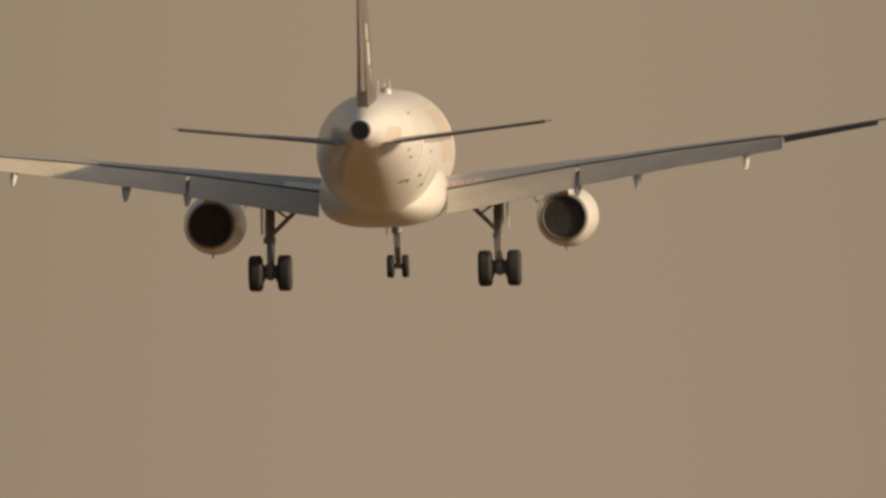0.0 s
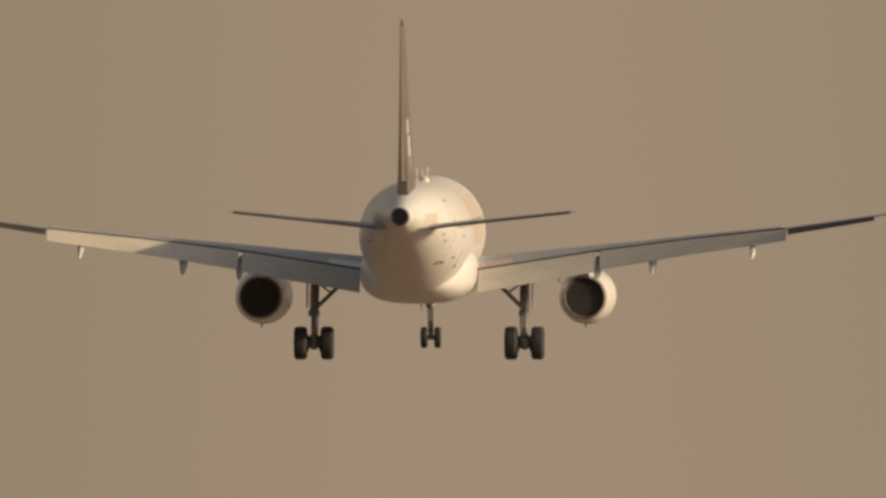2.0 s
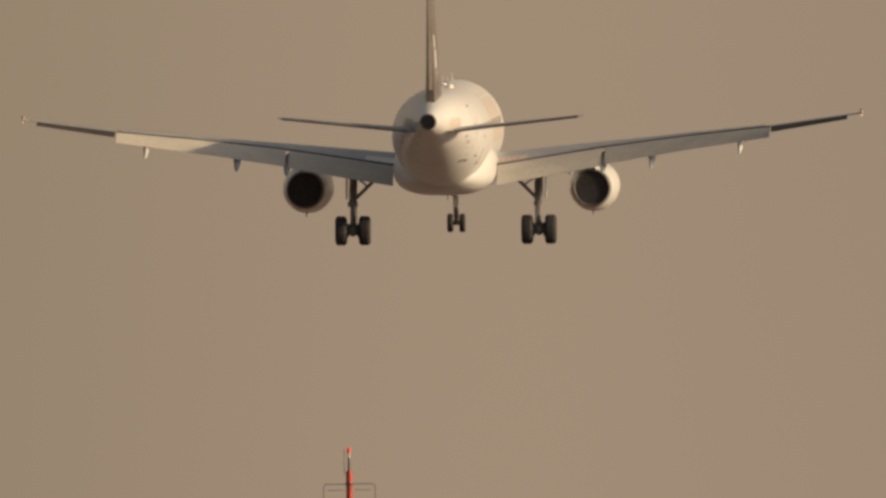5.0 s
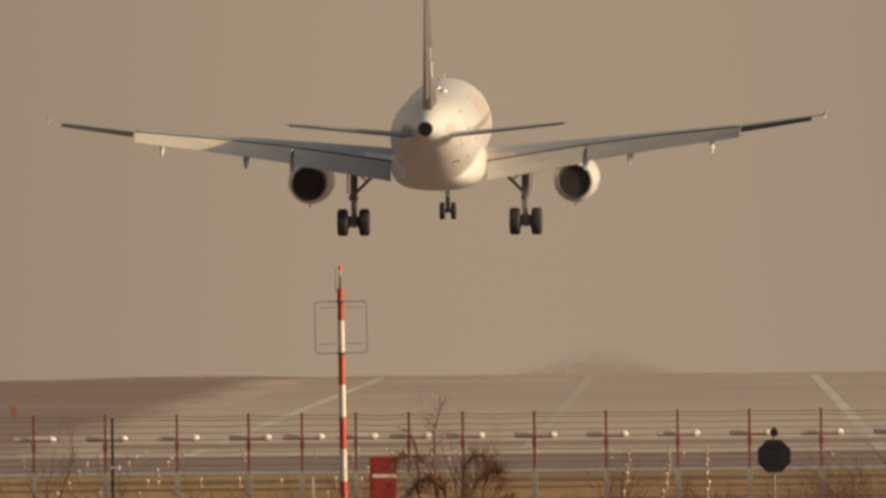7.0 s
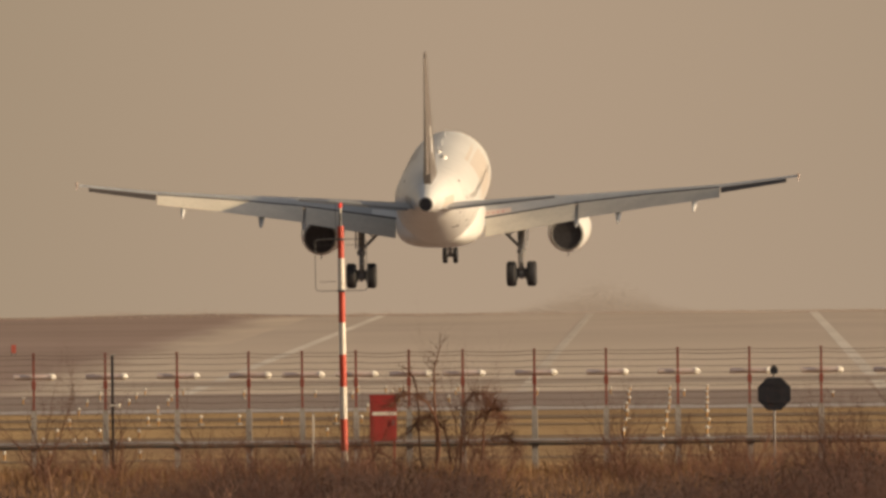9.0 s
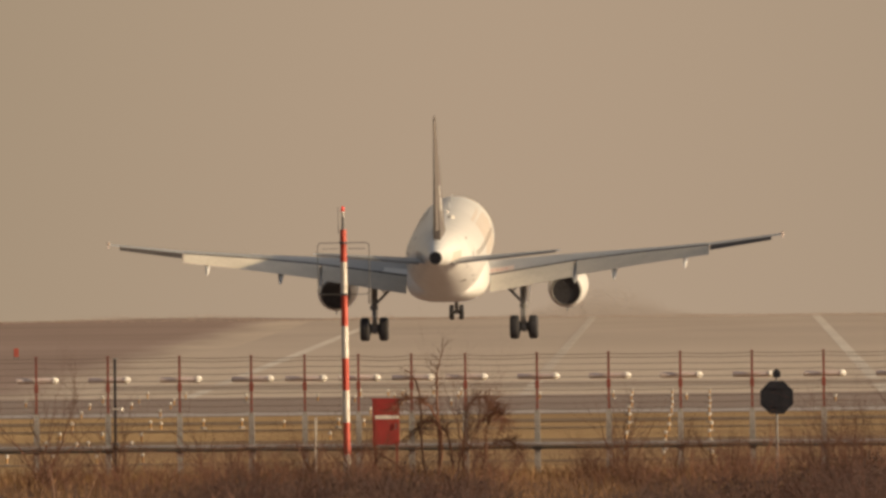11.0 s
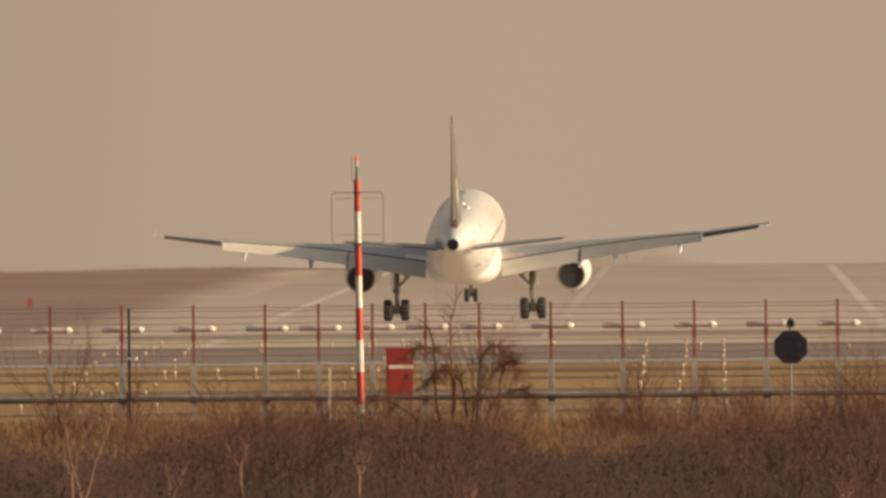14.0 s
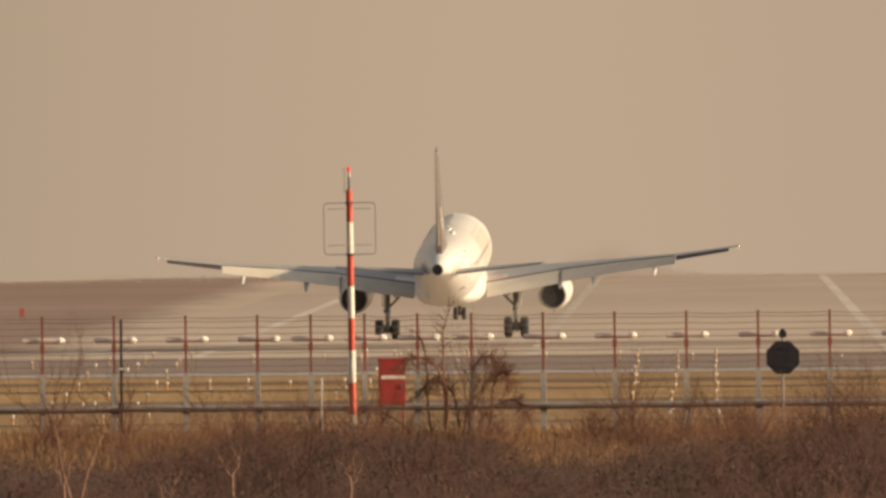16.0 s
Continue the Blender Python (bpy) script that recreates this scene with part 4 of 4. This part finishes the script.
# ---- bare shrubs and rough grass in front of the fence ----
def branch(verts, faces, p, d, length, r, depth, rng, curl, spread):
    """One bent tapering shoot and its side shoots."""
    steps = 4 if depth > 1 else 3 if depth else 2
    n = 3
    rows = []
    at, way = Vector(p), Vector(d).normalized()
    sides = []
    for k in range(steps + 1):
        u = way.orthogonal().normalized()
        v = way.cross(u)
        rad = r * (1 - 0.72 * k / steps)
        rows.append(len(verts))
        for i in range(n):
            a = 2 * math.pi * i / n
            verts.append(at + (u * math.cos(a) + v * math.sin(a)) * rad)
        if k:
            sides.append((at.copy(), way.copy(), rad))
        way = (way + Vector((rng.gauss(0, curl), rng.gauss(0, curl), rng.gauss(0.02, curl * 0.7)))).normalized()
        at = at + way * (length / steps)
    for a, b in zip(rows, rows[1:]):
        for i in range(n):
            faces.append((a + i, a + (i + 1) % n, b + (i + 1) % n, b + i))
    if depth > 0:
        for place, along, rad in sides:
            for _ in range(rng.choice((1, 2, 2)) if depth > 1 else 2):
                out = (along + Vector((rng.gauss(0, spread), rng.gauss(0, spread), rng.gauss(0.25, spread * 0.6)))).normalized()
                branch(verts, faces, place, out, length * rng.uniform(0.42, 0.68), rad * 0.62, depth - 1, rng, curl, spread)


def shrub_mesh(name, tall, stems, seed, mat, curl=0.2, spread=0.6, lean=0.45, thick=0.02, depth=2, foot=0.35):
    rng = random.Random(seed)
    verts, faces = [], []
    for _ in range(stems):
        a, o = rng.uniform(0, 6.283), rng.uniform(0, foot)
        d = Vector((math.cos(a) * lean * rng.random(), math.sin(a) * lean * rng.random(), 1))
        branch(verts, faces, (math.cos(a) * o, math.sin(a) * o, -0.05), d, tall * rng.uniform(0.55, 0.85), thick * rng.uniform(0.7, 1.2), depth, rng, curl, spread)
    me = bpy.data.meshes.new(name)
    me.from_pydata([tuple(v) for v in verts], [], faces)
    me.materials.append(mat)
    me["tall"] = float(np.quantile([v.z for v in verts], 0.985))
    return me


# thicket outline fitted to the camera's view: bearing in metres per kilometre, drop below the eye per kilometre
VIEW_OUTLINE = [(-25, 7.55), (-17.1, 7.55), (-14, 7.5), (-12.8, 6.85), (-11, 6.45), (-9, 6.4), (-7.5, 6.3), (-5.2, 6.5), (-4.4, 7.5), (-2.6, 7.5), (-1.4, 6.8), (0.5, 6.65), (2.5, 6.35), (3.8, 5.9), (12, 5.6)]


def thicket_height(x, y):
    return max(0.35, EYE_HEIGHT - between(VIEW_OUTLINE, 1000 * x / y)[1] * y / 1000 - PLATEAU)


def make_shrubs():
    rng = random.Random(5)
    meshes = [shrub_mesh("shrub", 2.0, 12, 20 + i, SUNLIT_RED_TWIG if i > 7 else SHADED_TWIG, (0.17, 0.24, 0.3)[i % 3], 0.7, 0.8, 0.022) for i in range(10)]
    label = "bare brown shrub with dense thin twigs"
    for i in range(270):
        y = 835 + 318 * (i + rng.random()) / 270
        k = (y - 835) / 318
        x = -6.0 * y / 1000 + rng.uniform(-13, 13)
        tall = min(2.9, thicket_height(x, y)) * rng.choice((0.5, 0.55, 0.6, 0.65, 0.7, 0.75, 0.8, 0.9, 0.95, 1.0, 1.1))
        # near shrubs get the shaded twig colour, most far ones the sunlit
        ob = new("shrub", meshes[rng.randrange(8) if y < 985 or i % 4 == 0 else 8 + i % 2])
        s = tall / ob.data["tall"]
        ob.matrix_basis = Matrix.Translation((x, y, PLATEAU)) @ Matrix.Rotation(rng.uniform(0, 6.28), 4, "Z") @ Matrix.Diagonal((s * rng.uniform(1.0, 1.5), s * rng.uniform(1.0, 1.5), s, 1)) if tall > 1.2 else Matrix.Translation((x, y, PLATEAU)) @ Matrix.Rotation(rng.uniform(0, 6.28), 4, "Z") @ Matrix.Diagonal((s * 1.9, s * 1.9, s, 1))
        tagged(ob, label, "shrub", "thicket before the fence")
    # the large arching shrub by the cabinet, and thin ones that stand out
    make_arching_shrub(-6.78, 1160, 31, (
        ((-0.60, -0.1), (-0.42, 1.15), (-0.72, 2.1), (-1.35, 2.42), (-1.75, 2.05)),
        ((0.02, -0.1), (0.10, 0.9), (0.62, 1.65), (1.08, 2.25), (1.22, 1.5)),
        ((0.15, -0.1), (0.20, 1.2), (0.28, 2.05), (0.70, 2.42), (1.10, 2.05)),
        ((-0.75, -0.1), (-0.95, 0.8), (-1.00, 1.9), (-1.08, 2.75), (-1.30, 3.1)),
        ((-0.50, -0.1), (-0.52, 1.4), (-0.55, 2.6), (-0.50, 3.2), (-0.34, 3.75)),
        ((-1.10, -0.1), (-1.45, 0.35), (-1.95, 0.75), (-2.4, 0.95), (-2.8, 0.9)),
        ((0.55, -0.1), (0.75, 0.8), (0.80, 1.5), (1.05, 2.0), (1.35, 1.7)),
        ((-0.2, -0.1), (-0.15, 0.8), (-0.35, 1.5), (-0.8, 1.75), (-1.2, 1.4)),
        ((0.3, -0.1), (0.5, 0.7), (0.9, 1.1), (1.4, 1.2), (1.75, 0.8))))
    for x, y, tall, seed in ((-17.9, 1150, 2.9, 3), (-6.4, 1150, 3.0, 8), (-2.2, 1152, 2.1, 9), (-13.2, 1146, 2.0, 10), (-12.0, 1150, 1.7, 13), (-9.6, 1150, 1.9, 14), (1.3, 1158, 1.3, 11), (4.2, 1155, 2.9, 12), (3.3, 1150, 1.9, 15), (-15.9, 1148, 2.2, 17), (-10.4, 1140, 1.6, 18), (-0.6, 1130, 1.7, 19), (4.9, 1146, 2.5, 22)):
        ob = new("thin_shrub", shrub_mesh("thin_shrub", tall * 1.25, 7, seed, SUNLIT_RED_TWIG, 0.22, 0.55, 0.6, 0.024, 2))
        ob.matrix_basis = pose(x, y, PLATEAU)
        tagged(ob, "thin bare shrub with upright twigs", "shrub")
    # taller shoots that stand out of the thicket
    for i in range(16):
        y = 890 + 11 * i + rng.uniform(-4, 4)
        x = -6.0 * y / 1000 + (-10.5 + (i * 7 % 16) * 1.35)
        ob = new("thin_shrub", shrub_mesh("thin_shrub", min(2.9, thicket_height(x, y)) * 1.25, 5, 200 + i, SHADED_TWIG, 0.2, 0.55, 0.5, 0.026, 2))
        ob.matrix_basis = pose(x, y, PLATEAU)
        tagged(ob, "thin bare shrub with upright twigs", "shrub")
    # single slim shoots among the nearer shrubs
    shoots = [shrub_mesh("slim_shoot", 2.0, 2, 300 + i, SUNLIT_RED_TWIG, 0.12, 0.4, 0.25, 0.011, 1, 0.1) for i in range(6)]
    for i in range(46):
        y = rng.uniform(826, 960)
        x = -6.0 * y / 1000 + rng.uniform(-11, 11)
        ob = new("slim_shoot", shoots[i % 6])
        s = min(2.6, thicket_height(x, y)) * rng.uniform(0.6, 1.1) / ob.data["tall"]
        ob.matrix_basis = Matrix.Translation((x, y, PLATEAU)) @ Matrix.Rotation(rng.uniform(0, 6.28), 4, "Z") @ Matrix.Scale(s, 4)
        tagged(ob, "slim reddish shoot rising out of the thicket", "shoot", "slim shoots in the thicket")
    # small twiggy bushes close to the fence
    low = [shrub_mesh("low_bush", 1.5, 7, 60 + i, SUNLIT_RED_TWIG, 0.25, 0.6, 0.9, 0.02) for i in range(4)]
    for i in range(96):
        y = rng.uniform(1080, 1164)
        x = -6.0 * y / 1000 + rng.uniform(-12, 12)
        if -4.5 < 1000 * x / y < -3.6 or 1.0 < 1000 * x / y < 2.4 and y > 1140:
            continue
        ob = new("low_bush", low[i % 4])
        ob.matrix_basis = Matrix.Translation((x, y, PLATEAU)) @ Matrix.Rotation(rng.uniform(0, 6.28), 4, "Z") @ Matrix.Scale(rng.uniform(0.6, 1.15) * (1.25 if x > -1.5 else 1.0), 4)
        tagged(ob, "low bare bush beside the fence", "bush", "low bushes at the fence")
    make_sapling(-12.45, 830, 2.75, 0.95, (-0.42, 0.55), 1)
    make_sapling(-12.68, 829, 1.85, 1.5, (-0.12, 0.1), 2)
    make_sapling(-10.72, 830, 1.65, 1.0, (-0.12, 0.22), 3)
    make_sapling(-9.35, 830, 2.05, 1.7, (-0.32, 0.1), 4)
    make_sapling(-7.02, 828, 1.85, 1.5, (-0.14, 0.12), 5)
    make_sapling(-4.9, 830, 1.2, 0.8, (0.12, -0.1), 6)
    make_sapling(2.46, 832, 1.15, 0.8, (-0.05, 0.2), 7)


def make_arching_shrub(x, y, seed, canes):
    """Long canes that rise and bow over, each with dense drooping side twigs."""
    rng = random.Random(seed)
    verts, faces = [], []
    for cane in canes:
        pts = []
        for i in range(len(cane) - 1):
            p0, p1, p2, p3 = (Vector(cane[max(0, min(len(cane) - 1, i + k))]) for k in (-1, 0, 1, 2))
            for k in range(6):
                u = k / 6
                pts.append(0.5 * (2 * p1 + (p2 - p0) * u + (2 * p0 - 5 * p1 + 4 * p2 - p3) * u * u + (3 * p1 - p0 - 3 * p2 + p3) * u ** 3))
        depth = rng.uniform(-0.5, 0.5)
        n = len(pts)
        rows = []
        for k, p in enumerate(pts):
            r = 0.042 * (1 - 0.75 * k / n)
            c = Vector((p.x + rng.gauss(0, 0.012), depth * k / n, p.y))
            rows.append(len(verts))
            for i in range(5):
                verts.append(c + Vector((r * math.cos(1.2566 * i), r * math.sin(1.2566 * i), r * 0.5 * math.sin(1.2566 * i + 1))))
            if k > 4:
                way = Vector((pts[min(n - 1, k + 1)].x - pts[k - 1].x, 0, pts[min(n - 1, k + 1)].y - pts[k - 1].y)).normalized()
                bowed = pts[-1].y < max(q.y for q in pts) - 0.15
                for _ in range(5 if bowed and k > n * 0.5 else 2 if bowed else 1):
                    d = way + Vector((rng.gauss(0, 0.7), rng.gauss(0, 0.7), rng.gauss(-0.25, 0.6)))
                    branch(verts, faces, c, d, rng.uniform(0.22, 0.55), 0.014, 1, rng, 0.34, 0.75)
        for a, b in zip(rows, rows[1:]):
            for i in range(5):
                faces.append((a + i, a + (i + 1) % 5, b + (i + 1) % 5, b + i))
    me = bpy.data.meshes.new("arching_shrub")
    me.from_pydata([tuple(v) for v in verts], [], faces)
    me.materials.append(SUNLIT_RED_TWIG)
    ob = new("arching_shrub", me)
    ob.matrix_basis = pose(x, y, PLATEAU)
    tagged(ob, "large bare shrub with dark canes arching over", "shrub")


def make_stake(x, y, tall):
    stake = tagged(new("stake"), "thin pale upright stake beside the fence", "stake")
    part("shaft", box(-0.03, 0.03, -0.03, 0.03, -0.2, tall, 0.006), MAST_WHITE, stake)
    part("cap", box(-0.038, 0.038, -0.038, 0.038, tall, tall + 0.03), CONCRETE, stake)
    stake.matrix_basis = pose(x, y, PLATEAU, 0, 0.6, 0)


def make_sapling(x, y, tall, fork, spread, seed):
    """A thin pale stem that forks once, with a few side twigs."""
    rng = random.Random(seed)
    sap = tagged(new("sapling"), "thin forked sapling with pale sunlit stems", "sapling")
    sap.matrix_basis = pose(x, y, PLATEAU)

    def stem(name, a, b, r0, r1, parent):
        a, b = Vector(a), Vector(b)
        rings = []
        for k in range(7):
            u = k / 6
            p = a.lerp(b, u) + Vector((0.05 * math.sin(2.2 * u * 3.14 + seed) * u * (1 - u) * 3, 0, 0))
            r = r0 + (r1 - r0) * u
            rings.append([(p.x + r * math.cos(1.047 * i), p.y + r * math.sin(1.047 * i), p.z) for i in range(6)])
        return part(name, loft(rings), PALE_STEM, parent)

    trunk = stem("trunk", (0, 0, -0.05), (spread[0] * 0.12, 0, fork), 0.024, 0.018, sap)
    for s in spread:
        stem("limb", (spread[0] * 0.12, 0, fork - 0.03), (s, rng.uniform(-0.1, 0.1), tall * rng.uniform(0.93, 1.0)), 0.017, 0.005, trunk)
        for k in range(5):
            u = rng.uniform(0.3, 0.95)
            px, pz = spread[0] * 0.12 + (s - spread[0] * 0.12) * u, fork + (tall - fork) * u
            stem("twig", (px, 0, pz), (px + rng.uniform(-0.22, 0.22), rng.uniform(-0.1, 0.1), pz + rng.uniform(0.15, 0.35)), 0.007, 0.002, trunk)


def make_brambles():
    """Dense low undergrowth of short crooked twigs between the shrubs."""
    rng = random.Random(21)
    verts, faces = [], []
    for _ in range(45000):
        y = rng.uniform(800, 1120)
        x = -6.0 * y / 1000 + rng.uniform(-13, 13)
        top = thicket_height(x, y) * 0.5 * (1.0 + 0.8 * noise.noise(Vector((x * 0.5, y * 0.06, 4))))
        z = PLATEAU + rng.random() ** 0.8 * max(0.2, min(1.9, top))
        d = Vector((rng.gauss(0, 0.35), rng.gauss(0, 0.35), rng.gauss(0.8, 0.4))).normalized() * rng.uniform(0.2, 0.6)
        w = d.orthogonal().normalized() * rng.uniform(0.005, 0.013)
        b = len(verts)
        verts += [(x - w.x, y - w.y, z - w.z), (x + w.x, y + w.y, z + w.z), (x + d.x, y + d.y, z + d.z)]
        faces.append((b, b + 1, b + 2))
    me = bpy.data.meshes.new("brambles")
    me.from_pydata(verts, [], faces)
    me.materials.append(SHADED_BRAMBLE)
    tagged(new("brambles", me), "tangled reddish brown winter brambles, darkened for the shade between the shrubs", "undergrowth", kind="stuff")


def make_shade_leaves():
    """Dark leaf flakes added in clumps through the thicket to stand for its shade."""
    rng = random.Random(44)
    verts, faces = [], []
    for _ in range(1500):
        y = rng.uniform(815, 1060)
        x = -6.0 * y / 1000 + rng.uniform(-13, 13)
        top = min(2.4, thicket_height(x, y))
        zc = top * rng.uniform(0.05, 0.72)
        size = rng.uniform(0.12, 0.38)
        for _ in range(rng.randrange(8, 26)):
            c = Vector((x + rng.gauss(0, size), y + rng.gauss(0, size), PLATEAU + max(0.03, zc + rng.gauss(0, size * 0.7))))
            u = Vector((rng.gauss(0, 1), rng.gauss(0, 1), rng.gauss(0, 1))).normalized()
            v = u.orthogonal().normalized()
            l, w = rng.uniform(0.035, 0.07), rng.uniform(0.016, 0.034)
            b = len(verts)
            verts += [tuple(c - u * l), tuple(c + v * w), tuple(c + u * l), tuple(c - v * w)]
            faces.append((b, b + 1, b + 2, b + 3))
    me = bpy.data.meshes.new("shade_leaf_clumps")
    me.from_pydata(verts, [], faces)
    me.materials.append(SHADE_LEAF)
    tagged(new("shade_leaf_clumps", me), "dark brown leaf flakes added through the thicket for its blotchy shade", "leaves", kind="stuff")


def make_rough_grass():
    """Dead grass and brambles under the shrubs."""
    rng = random.Random(9)
    verts, faces = [], []
    for i in range(40000):
        y = 1055 + 130 * (i / 40000)
        x = -6.0 * y / 1000 + rng.uniform(-17, 17)
        h, w, a = rng.uniform(0.15, 0.55) * (1.0 if y < 1185 else 0.55), rng.uniform(0.012, 0.03), rng.uniform(0, 3.14)
        dx, dy = math.cos(a) * w, math.sin(a) * w
        tx, ty = rng.gauss(0, 0.14), rng.gauss(0, 0.14)
        b = len(verts)
        verts += [(x - dx, y - dy, PLATEAU), (x + dx, y + dy, PLATEAU), (x + tx, y + ty, PLATEAU + h)]
        faces.append((b, b + 1, b + 2))
    me = bpy.data.meshes.new("rough_grass")
    me.from_pydata(verts, [], faces)
    me.materials.append(ROUGH_GRASS)
    tagged(new("rough_grass", me), "dry golden grass tufts under the shrubs", "grass", kind="stuff")


def leafy(name, count, place, size, mat, label, seed):
    """Loose fine foliage: many small flakes."""
    rng = random.Random(seed)
    verts, faces = [], []
    for _ in range(count):
        x, y, z = place(rng)
        b = len(verts)
        for _ in range(3):
            verts.append((x + rng.gauss(0, size), y, z + rng.gauss(0, size * 0.7)))
        faces.append((b, b + 1, b + 2))
    me = bpy.data.meshes.new(name)
    me.from_pydata(verts, [], faces)
    me.materials.append(mat)
    return tagged(new(name, me), label, "trees", kind="stuff")


def make_distance():
    """Thin scrub to soften the far rim, and a loose low clump of trees past the runway's end, haze in their colours."""
    def rim(rng):
        x = rng.uniform(-95, 40)
        high = (0.12 + 0.22 * math.exp(-((x + 47) / 10) ** 2) if x < -28 else 0.12) * (0.6 + 0.8 * noise.noise(Vector((x * 0.12, 7, 0))))
        return x, 3880 + rng.uniform(-25, 20), abs(rng.gauss(0, max(0.05, high)))
    # a low wooded rise beyond the field
    rings = []
    for i in range(61):
        x = -110 + 1.5 * i
        high = 0.04 + 0.30 * math.exp(-((x + 47) / 10) ** 2)
        high = max(0.05, high * (1 - max(0, (x + 38) / 16)) * (0.85 + 0.35 * noise.noise(Vector((x * 0.35, 2, 0)))))
        rings.append([(x, 3868, -0.3), (x, 3874, high * 0.6), (x, 3882, high), (x, 3905, high * 0.9), (x, 3912, -1.0)])
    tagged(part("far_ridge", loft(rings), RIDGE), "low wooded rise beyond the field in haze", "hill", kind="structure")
    leafy("far_scrub", 16000, rim, 0.06, FAR_SCRUB, "thin scrub softening the far rim, haze put into its colour", 3)

    def clump(rng):
        x = rng.gauss(-9.4, 3.6)
        return x, 3915 + rng.uniform(-8, 8), abs(rng.gauss(0, 1.25)) * math.exp(-((x + 9.2) / 5.5) ** 2) + 0.05
    leafy("far_trees", 15000, clump, 0.035, FAR_TREES, "loose low clump of distant trees, haze put into their colour", 4)


make_ground()
make_backdrop()
airliner = make_airliner()
mast_at(-9.818, 1165.0, 10.46, 0.885)
make_red_box(-8.84, 1174.0)
make_sign(2.0, 1166.0)
make_camera_pole(-16.39, 1177.0)
make_stake(-10.78, 1172.0, 1.80)
make_marker(-48.5, 2984)
make_shrubs()
make_brambles()
make_shade_leaves()
make_rough_grass()
make_distance()
make_lights()
make_fence([-22.63, -20.63, -18.63, -16.63, -14.63, -12.63, -11.14, -9.64, -8.16, -6.66, -4.66, -2.66, -0.66, 1.34, 3.34, 5.34, 7.34])


def motions():
    walk(airliner, [(t, pose(x, y, z, p, b, h)) for t, x, y, z, p, b, h in AIRLINER_ROWS])


motions()
